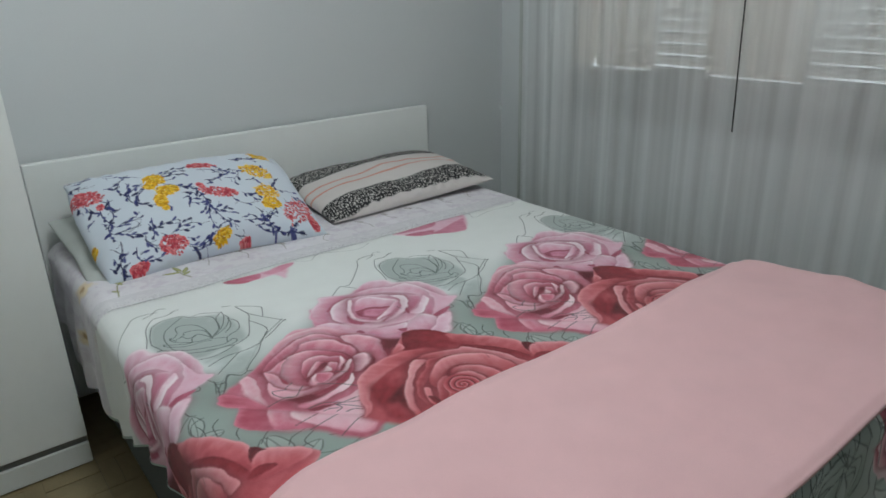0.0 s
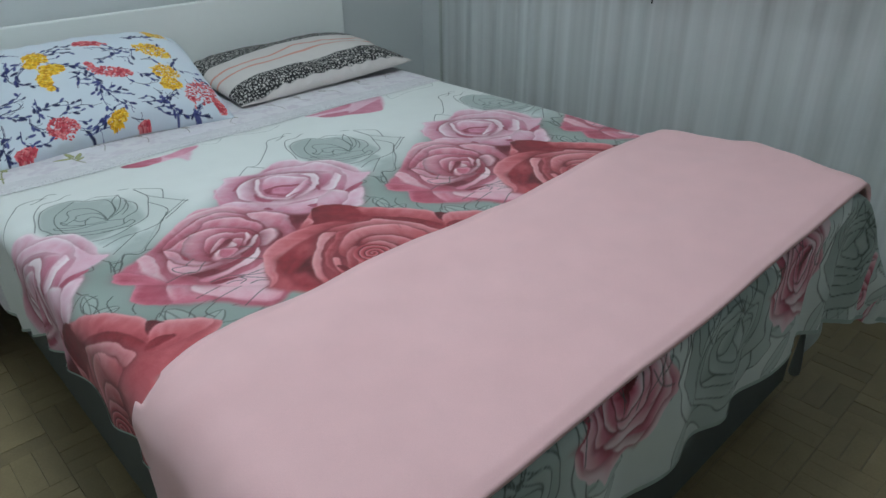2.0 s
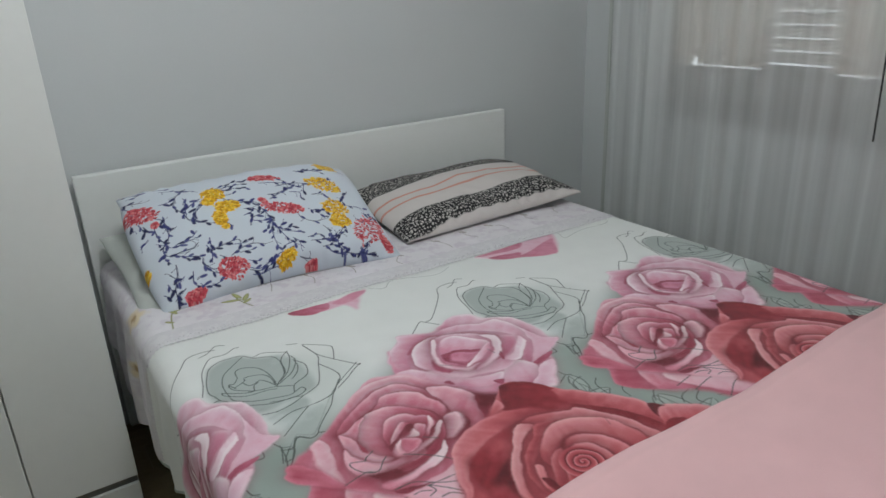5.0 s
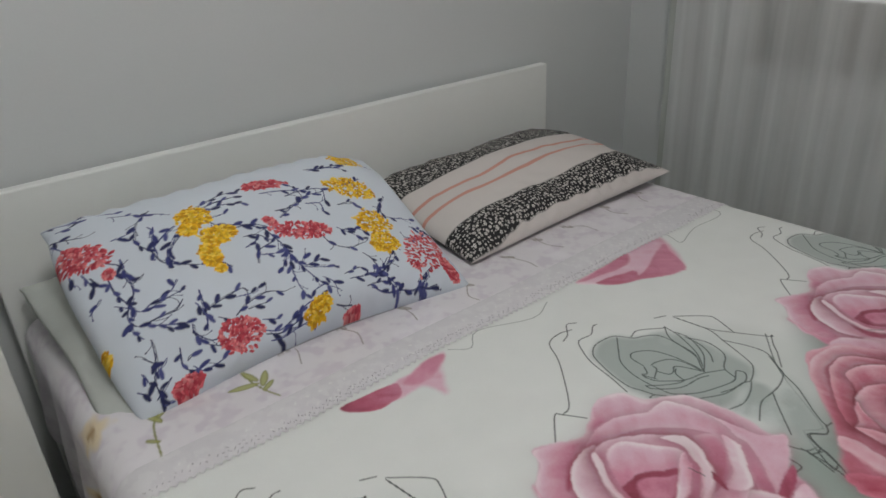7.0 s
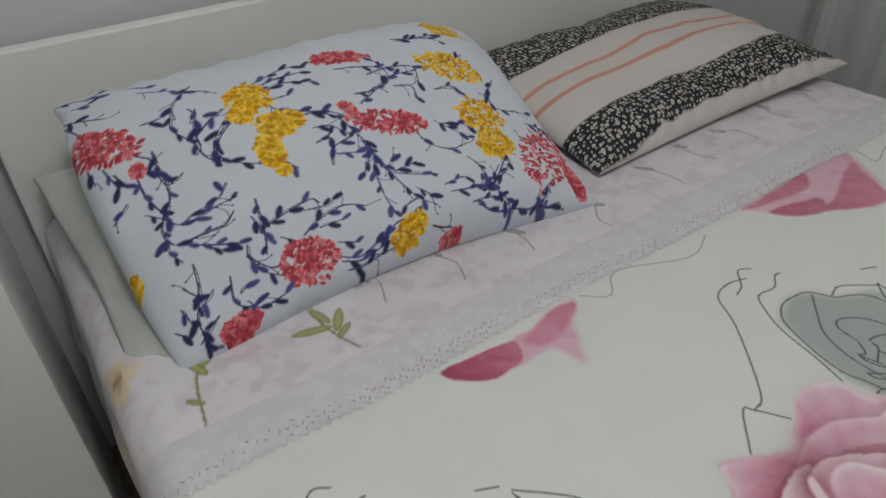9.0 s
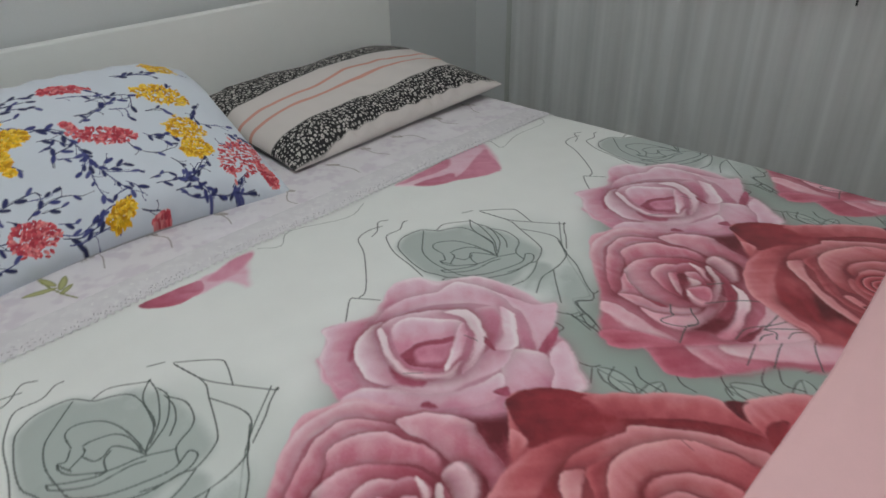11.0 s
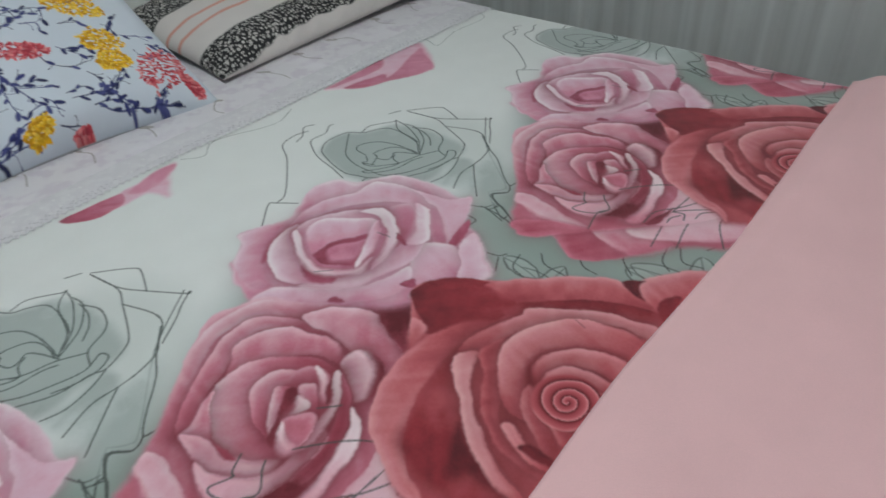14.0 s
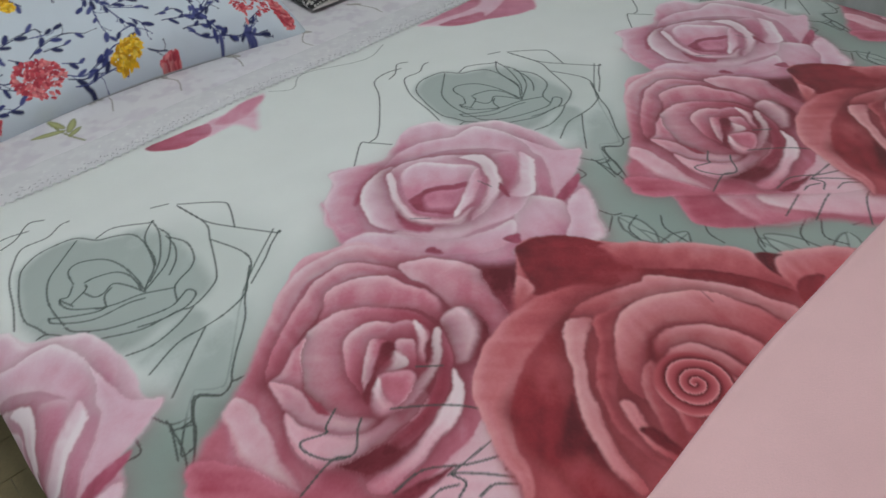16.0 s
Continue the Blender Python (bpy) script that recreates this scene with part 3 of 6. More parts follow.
def pink_rose(C, U, V, sx, sy):
    """A pale pink rose with a cupped heart."""
    petal(C, U, V, sx, sy, PINKS, 0.74, 0.6, -2.33, ((0.727, 1.486), (0.762, 1.473), (0.776, 1.463), (0.808, 1.461), (0.869, 1.491), (0.896, 1.493), (0.923, 1.482), (0.937, 1.45), (0.959, 1.433), (0.984, 1.418), (0.995, 1.392), (1.003, 1.35), (1.001, 1.314), (0.996, 1.278), (1.007, 1.259), (0.972, 1.243), (0.947, 1.228), (0.938, 1.197), (0.906, 1.156), (0.873, 1.123), (0.834, 1.149), (0.787, 1.184), (0.766, 1.175), (0.686, 1.246), (0.61, 1.345), (0.651, 1.357), (0.656, 1.395), (0.669, 1.432), (0.688, 1.445), (0.716, 1.465)), shadow=0.0)
    petal(C, U, V, sx, sy, PINKS, 0.82, 0.5, -2.36, ((0.814, 1.455), (0.869, 1.491), (0.905, 1.489), (0.926, 1.478), (0.933, 1.446), (0.957, 1.431), (0.987, 1.415), (0.998, 1.382), (0.996, 1.345), (0.974, 1.315), (0.97, 1.357), (0.959, 1.407), (0.923, 1.423), (0.888, 1.438), (0.856, 1.449)), shadow=0.1)
    petal(C, U, V, sx, sy, PINKS, 0.78, 0.42, -2.38, ((0.786, 1.441), (0.839, 1.456), (0.882, 1.444), (0.914, 1.426), (0.95, 1.424), (0.965, 1.4), (0.973, 1.359), (0.968, 1.315), (0.945, 1.273), (0.909, 1.229), (0.889, 1.217), (0.881, 1.236), (0.917, 1.272), (0.937, 1.316), (0.931, 1.351), (0.908, 1.383), (0.877, 1.407), (0.838, 1.422), (0.805, 1.431)), shadow=0.35)
    petal(C, U, V, sx, sy, PINKS, 0.62, 0.8, -0.83, ((0.973, 1.359), (0.977, 1.306), (0.988, 1.281), (1.005, 1.26), (0.959, 1.235), (0.917, 1.22), (0.892, 1.214), (0.927, 1.251), (0.951, 1.289), (0.966, 1.33)), shadow=0.3)
    petal(C, U, V, sx, sy, PINKS, 0.15, 0.3, 0.66, ((0.885, 1.212), (0.928, 1.228), (0.959, 1.23), (0.933, 1.213), (0.904, 1.205)), rim=0, shadow=0.1)
    petal(C, U, V, sx, sy, PINKS, 0.88, 0.55, -1.86, ((0.868, 1.255), (0.894, 1.221), (0.894, 1.197), (0.863, 1.168), (0.834, 1.149), (0.804, 1.19), (0.784, 1.22), (0.825, 1.228), (0.841, 1.247)), shadow=0.2)
    petal(C, U, V, sx, sy, PINKS, 0.6, 1, -0.83, ((0.903, 1.201), (0.936, 1.2), (0.906, 1.156), (0.873, 1.123), (0.841, 1.15), (0.871, 1.176)), shadow=0.4)
    petal(C, U, V, sx, sy, PINKS, 0.75, 0.42, -0.83, ((0.688, 1.445), (0.713, 1.458), (0.727, 1.483), (0.77, 1.462), (0.788, 1.45), (0.765, 1.437), (0.734, 1.424), (0.712, 1.409), (0.689, 1.377), (0.68, 1.351), (0.675, 1.375), (0.655, 1.387), (0.663, 1.414)), shadow=0.1)
    petal(C, U, V, sx, sy, PINKS, 0.12, 0.3, 2.31, ((0.772, 1.437), (0.739, 1.431), (0.706, 1.406), (0.709, 1.4), (0.735, 1.418)), rim=0, shadow=0, soft=0.004)
    petal(C, U, V, sx, sy, PINKS, 0.35, 0.6, -0.79, ((0.678, 1.441), (0.671, 1.415), (0.662, 1.371), (0.68, 1.351), (0.683, 1.331), (0.646, 1.35), (0.657, 1.39)), shadow=0.1)
    petal(C, U, V, sx, sy, PINKS, 0.9, 0.45, -0.79, ((0.723, 1.411), (0.741, 1.427), (0.771, 1.436), (0.797, 1.434), (0.775, 1.409), (0.747, 1.37), (0.734, 1.337), (0.735, 1.298), (0.715, 1.316), (0.7, 1.345), (0.701, 1.377)))
    petal(C, U, V, sx, sy, PINKS, 0.82, 0.6, -2.32, ((0.679, 1.35), (0.704, 1.32), (0.724, 1.286), (0.75, 1.259), (0.784, 1.241), (0.827, 1.23), (0.795, 1.204), (0.755, 1.214), (0.715, 1.25), (0.68, 1.292), (0.646, 1.35)), shadow=0.2)
    petal(C, U, V, sx, sy, PINKS, 0.5, 0.95, -2.39, ((0.706, 1.323), (0.735, 1.299), (0.769, 1.28), (0.803, 1.27), (0.852, 1.273), (0.883, 1.25), (0.834, 1.236), (0.8, 1.246), (0.769, 1.253), (0.744, 1.264), (0.719, 1.292)), shadow=0.3)
    petal(C, U, V, sx, sy, PINKS, 0.12, 0.25, -2.3, ((0.734, 1.355), (0.737, 1.329), (0.748, 1.296), (0.734, 1.294), (0.721, 1.317)), rim=0, shadow=0, soft=0.004)
    petal(C, U, V, sx, sy, PINKS, 0.5, 0.3, -2.41, ((0.911, 1.35), (0.938, 1.328), (0.919, 1.302), (0.888, 1.283), (0.857, 1.266), (0.86, 1.283), (0.89, 1.313)), shadow=0)
    petal(C, U, V, sx, sy, PINKS, 0.95, 0.75, 2.31, ((0.943, 1.323), (0.943, 1.298), (0.912, 1.267), (0.882, 1.247), (0.861, 1.266), (0.898, 1.283)), shadow=0.3)
    petal(C, U, V, sx, sy, PINKS, 0.66, 0.45, -2.36, ((0.774, 1.421), (0.805, 1.431), (0.835, 1.42), (0.86, 1.403), (0.883, 1.383), (0.903, 1.354), (0.887, 1.316), (0.864, 1.289), (0.831, 1.286), (0.802, 1.28), (0.774, 1.284), (0.751, 1.299), (0.739, 1.331), (0.747, 1.37), (0.763, 1.402)))
    petal(C, U, V, sx, sy, PINKS, 1, 0.8, -2.38, ((0.879, 1.379), (0.904, 1.361), (0.898, 1.326), (0.876, 1.297), (0.847, 1.279), (0.813, 1.268), (0.79, 1.27), (0.836, 1.291), (0.864, 1.31), (0.884, 1.342), (0.883, 1.365)), shadow=0.5)
    petal(C, U, V, sx, sy, PINKS, 0.02, 0.1, -2.41, ((0.872, 1.296), (0.862, 1.267), (0.856, 1.266), (0.861, 1.288)), rim=0, shadow=0)
    petal(C, U, V, sx, sy, PINKS, 0.85, 1, -2.3, ((0.775, 1.42), (0.785, 1.42), (0.758, 1.377), (0.749, 1.348), (0.75, 1.321), (0.766, 1.298), (0.787, 1.287), (0.81, 1.285), (0.777, 1.276), (0.756, 1.293), (0.739, 1.314), (0.738, 1.348), (0.748, 1.379)), shadow=0.5)
    petal(C, U, V, sx, sy, PINKS, 0.85, 0.4, -2.36, ((0.792, 1.412), (0.812, 1.417), (0.837, 1.409), (0.856, 1.379), (0.876, 1.351), (0.871, 1.335), (0.838, 1.326), (0.815, 1.349), (0.787, 1.36), (0.762, 1.358), (0.775, 1.389)), shadow=0.2)
    petal(C, U, V, sx, sy, PINKS, 0.08, 0.2, -0.83, ((0.759, 1.357), (0.782, 1.358), (0.795, 1.358), (0.818, 1.346), (0.843, 1.325), (0.821, 1.307), (0.792, 1.296), (0.774, 1.301), (0.76, 1.326), (0.757, 1.34)), rim=0, shadow=0)
    petal(C, U, V, sx, sy, PINKS, 0.35, 0.55, -2.33, ((0.779, 1.349), (0.797, 1.347), (0.817, 1.334), (0.833, 1.322), (0.815, 1.309), (0.792, 1.303), (0.778, 1.308), (0.767, 1.328)), rim=0.05, shadow=0)
    petal(C, U, V, sx, sy, PINKS, 0.95, 0.6, -0.83, ((0.834, 1.322), (0.877, 1.341), (0.864, 1.321), (0.833, 1.303), (0.8, 1.291), (0.782, 1.293)), shadow=0.4)
    petal(C, U, V, sx, sy, PINKS, 0.1, 0.2, -2.42, ((0.79, 1.216), (0.81, 1.209), (0.801, 1.195), (0.792, 1.203)), rim=0, shadow=0)
    petal(C, U, V, sx, sy, PINKS, 0.12, 0.2, -2.36, ((0.708, 1.268), (0.721, 1.267), (0.721, 1.25)), rim=0, shadow=0)
    line(C, U, V, sx, sy, ((0.737, 1.329), (0.756, 1.31)), 0.0013, INK, 0.7)
    line(C, U, V, sx, sy, ((0.855, 1.32), (0.858, 1.298)), 0.0013, INK, 0.7)


def deep_rose(C, U, V, sx, sy):
    """A deeper pink rose, its foot crossed by ink lines."""
    petal(C, U, V, sx, sy, ROSES, 0.5, 0.4, -2.06, ((0.378, 1.195), (0.365, 1.141), (0.341, 1.09), (0.383, 1.036), (0.442, 0.988), (0.475, 0.932), (0.518, 0.897), (0.581, 0.94), (0.611, 1.02), (0.562, 1.079), (0.477, 1.143)), shadow=0.0)
    petal(C, U, V, sx, sy, ROSES, 0.2, 0.5, -0.62, ((0.34, 1.086), (0.366, 1.13), (0.404, 1.132), (0.436, 1.059), (0.398, 1.024)), shadow=0.2)
    petal(C, U, V, sx, sy, ROSES, 0.7, 0.5, -2.03, ((0.414, 1.105), (0.454, 1.051), (0.444, 0.99), (0.391, 1.032)), shadow=0.3)
    petal(C, U, V, sx, sy, ROSES, 0.95, 0.75, -2.09, ((0.432, 1.051), (0.483, 1.064), (0.577, 1.024), (0.583, 0.978), (0.53, 0.914), (0.479, 0.957)), shadow=0.3)
    line(C, U, V, sx, sy, ((0.442, 0.988), (0.503, 0.999), (0.572, 0.997)), 0.0017, INK, 0.85)
    line(C, U, V, sx, sy, ((0.426, 1.018), (0.511, 1.032)), 0.0017, INK, 0.85)
    line(C, U, V, sx, sy, ((0.477, 0.936), (0.526, 0.962), (0.562, 0.964)), 0.0017, INK, 0.85)
    petal(C, U, V, sx, sy, ROSES, 0.56, 0.5, -2.24, ((0.591, 1.366), (0.632, 1.355), (0.666, 1.34), (0.685, 1.293), (0.709, 1.261), (0.722, 1.218), (0.728, 1.194), (0.711, 1.155), (0.701, 1.121), (0.663, 1.115), (0.628, 1.095), (0.604, 1.075), (0.582, 1.049), (0.559, 1.001), (0.539, 0.974), (0.462, 1.037), (0.407, 1.102), (0.348, 1.167), (0.352, 1.204), (0.36, 1.208), (0.384, 1.225), (0.408, 1.239), (0.419, 1.248), (0.453, 1.266), (0.498, 1.305), (0.539, 1.335)), shadow=0.0)
    petal(C, U, V, sx, sy, ROSES, 0.62, 0.97, -2.93, ((0.404, 1.236), (0.425, 1.248), (0.433, 1.227), (0.43, 1.189), (0.418, 1.152), (0.413, 1.111), (0.396, 1.161), (0.395, 1.191), (0.402, 1.218)), shadow=0.25)
    petal(C, U, V, sx, sy, ROSES, 0.22, 0.5, -0.84, ((0.352, 1.204), (0.362, 1.206), (0.38, 1.185), (0.397, 1.162), (0.406, 1.128), (0.409, 1.1), (0.342, 1.169), (0.348, 1.192)), shadow=0.3)
    petal(C, U, V, sx, sy, ROSES, 0.3, 0.45, -3.06, ((0.45, 1.108), (0.463, 1.087), (0.455, 1.068), (0.464, 1.044), (0.409, 1.1), (0.435, 1.114)), shadow=0.3)
    petal(C, U, V, sx, sy, ROSES, 1, 0.75, 2.36, ((0.582, 1.049), (0.566, 1.021), (0.557, 0.999), (0.536, 0.971), (0.475, 1.033), (0.516, 1.04), (0.555, 1.042)), shadow=0.15, rim=0)
    petal(C, U, V, sx, sy, ROSES, 0.72, 0.48, -1.66, ((0.539, 1.335), (0.581, 1.352), (0.633, 1.349), (0.666, 1.333), (0.682, 1.29), (0.707, 1.259), (0.673, 1.253), (0.659, 1.283), (0.636, 1.317), (0.602, 1.33), (0.56, 1.321), (0.522, 1.295), (0.477, 1.261), (0.445, 1.247), (0.453, 1.266), (0.498, 1.305)), shadow=0.0)
    petal(C, U, V, sx, sy, ROSES, 0.62, 0.28, -1.66, ((0.519, 1.291), (0.553, 1.312), (0.6, 1.327), (0.632, 1.319), (0.656, 1.286), (0.663, 1.255), (0.666, 1.208), (0.66, 1.176), (0.654, 1.195), (0.641, 1.243), (0.632, 1.284), (0.605, 1.299), (0.567, 1.288), (0.544, 1.272), (0.521, 1.266), (0.482, 1.242), (0.46, 1.232), (0.463, 1.248), (0.488, 1.271)))
    petal(C, U, V, sx, sy, ROSES, 0.66, 0.5, -2.36, ((0.667, 1.273), (0.705, 1.256), (0.725, 1.215), (0.726, 1.192), (0.711, 1.155), (0.701, 1.123), (0.661, 1.114), (0.674, 1.134), (0.675, 1.16), (0.664, 1.177), (0.667, 1.198), (0.666, 1.233)))
    petal(C, U, V, sx, sy, ROSES, 0, 0.08, -2.39, ((0.728, 1.194), (0.757, 1.166), (0.734, 1.143), (0.701, 1.121), (0.713, 1.157)), rim=0)
    petal(C, U, V, sx, sy, ROSES, 0, 0.1, -2.36, ((0.673, 1.163), (0.671, 1.137), (0.662, 1.116), (0.637, 1.104), (0.622, 1.108), (0.645, 1.12), (0.663, 1.137)), rim=0)
    petal(C, U, V, sx, sy, ROSES, 0.66, 0.46, -2.29, ((0.542, 1.262), (0.561, 1.282), (0.578, 1.297), (0.601, 1.299), (0.629, 1.287), (0.646, 1.268), (0.656, 1.235), (0.664, 1.206), (0.657, 1.184), (0.646, 1.164), (0.64, 1.181), (0.634, 1.204), (0.62, 1.225), (0.593, 1.25), (0.569, 1.265)))
    petal(C, U, V, sx, sy, ROSES, 0.6, 1, -0.79, ((0.656, 1.177), (0.671, 1.173), (0.673, 1.155), (0.66, 1.134), (0.64, 1.118), (0.62, 1.111), (0.61, 1.116), (0.616, 1.125), (0.631, 1.149), (0.64, 1.17)))
    petal(C, U, V, sx, sy, ROSES, 0.74, 0.2, -0.83, ((0.512, 1.253), (0.529, 1.264), (0.556, 1.267), (0.575, 1.265), (0.6, 1.245), (0.621, 1.22), (0.631, 1.195), (0.634, 1.169), (0.626, 1.155), (0.594, 1.138), (0.559, 1.115), (0.517, 1.122), (0.493, 1.141), (0.481, 1.166), (0.483, 1.201), (0.494, 1.23)))
    petal(C, U, V, sx, sy, ROSES, 0.6, 0.4, -0.79, ((0.461, 1.237), (0.473, 1.238), (0.498, 1.253), (0.523, 1.259), (0.5, 1.236), (0.487, 1.217), (0.481, 1.196), (0.478, 1.165), (0.472, 1.172), (0.474, 1.198), (0.472, 1.215), (0.462, 1.226)))
    petal(C, U, V, sx, sy, ROSES, 0.5, 0.95, -2.19, ((0.461, 1.237), (0.474, 1.217), (0.48, 1.201), (0.479, 1.174), (0.485, 1.159), (0.493, 1.141), (0.51, 1.124), (0.495, 1.116), (0.477, 1.126), (0.466, 1.146), (0.458, 1.169), (0.456, 1.198), (0.456, 1.223)))
    petal(C, U, V, sx, sy, ROSES, 0.08, 0.2, -2.19, ((0.481, 1.202), (0.481, 1.187), (0.483, 1.162), (0.476, 1.165), (0.475, 1.184)), rim=0, shadow=0.2)
    petal(C, U, V, sx, sy, ROSES, 0.45, 0.92, -2.27, ((0.454, 1.194), (0.456, 1.167), (0.469, 1.138), (0.488, 1.118), (0.512, 1.115), (0.535, 1.121), (0.562, 1.119), (0.557, 1.098), (0.514, 1.096), (0.494, 1.094), (0.464, 1.099), (0.447, 1.109), (0.438, 1.123), (0.434, 1.146), (0.441, 1.172)))
    petal(C, U, V, sx, sy, ROSES, 0, 0, -2.26, ((0.451, 1.107), (0.466, 1.102), (0.496, 1.096), (0.505, 1.076), (0.518, 1.07), (0.494, 1.068), (0.473, 1.074), (0.463, 1.087)), rim=0)
    petal(C, U, V, sx, sy, ROSES, 0.3, 0.12, -2.32, ((0.634, 1.161), (0.616, 1.128), (0.593, 1.106), (0.562, 1.088), (0.536, 1.08), (0.507, 1.079), (0.487, 1.091), (0.514, 1.096), (0.544, 1.1), (0.575, 1.112), (0.604, 1.134)))
    petal(C, U, V, sx, sy, ROSES, 0.95, 0.7, -3.02, ((0.628, 1.167), (0.632, 1.16), (0.612, 1.14), (0.588, 1.124), (0.558, 1.115), (0.538, 1.114), (0.515, 1.124), (0.541, 1.128), (0.568, 1.131), (0.594, 1.138)))
    petal(C, U, V, sx, sy, ROSES, 0.95, 0.62, -3.08, ((0.604, 1.113), (0.595, 1.091), (0.571, 1.072), (0.537, 1.062), (0.5, 1.056), (0.469, 1.054), (0.457, 1.064), (0.458, 1.075), (0.471, 1.076), (0.492, 1.071), (0.525, 1.074), (0.559, 1.085), (0.584, 1.096)))
    petal(C, U, V, sx, sy, ROSES, 0.66, 0.25, -1.67, ((0.534, 1.208), (0.55, 1.224), (0.573, 1.23), (0.592, 1.223), (0.6, 1.208), (0.601, 1.196), (0.584, 1.195), (0.57, 1.202), (0.556, 1.192), (0.539, 1.176), (0.52, 1.156), (0.52, 1.169), (0.523, 1.189)))
    petal(C, U, V, sx, sy, ROSES, 0.45, 0.25, -2.32, ((0.599, 1.206), (0.619, 1.193), (0.621, 1.167), (0.594, 1.138), (0.568, 1.131), (0.55, 1.138), (0.54, 1.16), (0.58, 1.196)), shadow=0.0)
    petal(C, U, V, sx, sy, ROSES, 0.72, 0.4, -0.83, ((0.523, 1.159), (0.54, 1.181), (0.567, 1.202), (0.576, 1.201), (0.583, 1.192), (0.57, 1.184), (0.552, 1.175), (0.537, 1.164)))
    petal(C, U, V, sx, sy, ROSES, 0.02, 0.1, -2.24, ((0.577, 1.191), (0.587, 1.181), (0.575, 1.172), (0.552, 1.168), (0.532, 1.156), (0.516, 1.142), (0.519, 1.157), (0.544, 1.17)), rim=0, shadow=0)
    petal(C, U, V, sx, sy, ROSES, 0.6, 0.3, -2.32, ((0.591, 1.185), (0.603, 1.175), (0.598, 1.162), (0.583, 1.149), (0.57, 1.139), (0.563, 1.153), (0.576, 1.157), (0.581, 1.173)))
    petal(C, U, V, sx, sy, ROSES, 1, 0.85, 2.31, ((0.58, 1.175), (0.579, 1.162), (0.573, 1.152), (0.561, 1.156), (0.547, 1.164), (0.563, 1.165)), shadow=0.3)
    petal(C, U, V, sx, sy, ROSES, 0.38, 0.55, -2.27, ((0.545, 1.163), (0.563, 1.153), (0.572, 1.138), (0.557, 1.124), (0.534, 1.12), (0.523, 1.128), (0.532, 1.144)))
    petal(C, U, V, sx, sy, ROSES, 0.9, 0.7, -2.27, ((0.529, 1.153), (0.544, 1.16), (0.53, 1.139), (0.53, 1.121), (0.517, 1.122), (0.517, 1.135)), shadow=0.3)
    petal(C, U, V, sx, sy, ROSES, 0.95, 0.7, -2.32, ((0.619, 1.193), (0.621, 1.178), (0.61, 1.156), (0.593, 1.142), (0.589, 1.147), (0.605, 1.165)), shadow=0.3)
    petal(C, U, V, sx, sy, ROSES, 0, 0, -2.28, ((0.617, 1.161), (0.611, 1.149), (0.591, 1.138), (0.592, 1.144)), rim=0, shadow=0.2)
    petal(C, U, V, sx, sy, ROSES, 0.05, 0.1, -2.3, ((0.466, 1.047), (0.489, 1.043), (0.528, 1.033), (0.509, 1.032), (0.482, 1.031)), rim=0, shadow=0)
    line(C, U, V, sx, sy, ((0.49, 1.162), (0.471, 1.152), (0.466, 1.146), (0.444, 1.155), (0.441, 1.142), (0.452, 1.119), (0.472, 1.109), (0.49, 1.127), (0.5, 1.134)), 0.0017, INK, 0.85)
    line(C, U, V, sx, sy, ((0.467, 1.109), (0.452, 1.118), (0.412, 1.109)), 0.0017, INK, 0.85)
    line(C, U, V, sx, sy, ((0.579, 1.143), (0.599, 1.124)), 0.0017, INK, 0.85)
    line(C, U, V, sx, sy, ((0.527, 1.122), (0.554, 1.099), (0.575, 1.077), (0.587, 1.058)), 0.0017, INK, 0.85)
    line(C, U, V, sx, sy, ((0.471, 1.052), (0.504, 1.05), (0.535, 1.026), (0.565, 1.009)), 0.0017, INK, 0.85)
    line(C, U, V, sx, sy, ((0.516, 1.03), (0.568, 1.027)), 0.0017, INK, 0.85)
    line(C, U, V, sx, sy, ((0.507, 1.008), (0.522, 1.014), (0.519, 1.029), (0.537, 1.011), (0.555, 0.988)), 0.0017, INK, 0.85)
    line(C, U, V, sx, sy, ((0.521, 0.996), (0.538, 0.995), (0.552, 0.981)), 0.0017, INK, 0.85)
    line(C, U, V, sx, sy, ((0.489, 1.025), (0.502, 1.025), (0.516, 1.017)), 0.0017, INK, 0.85)


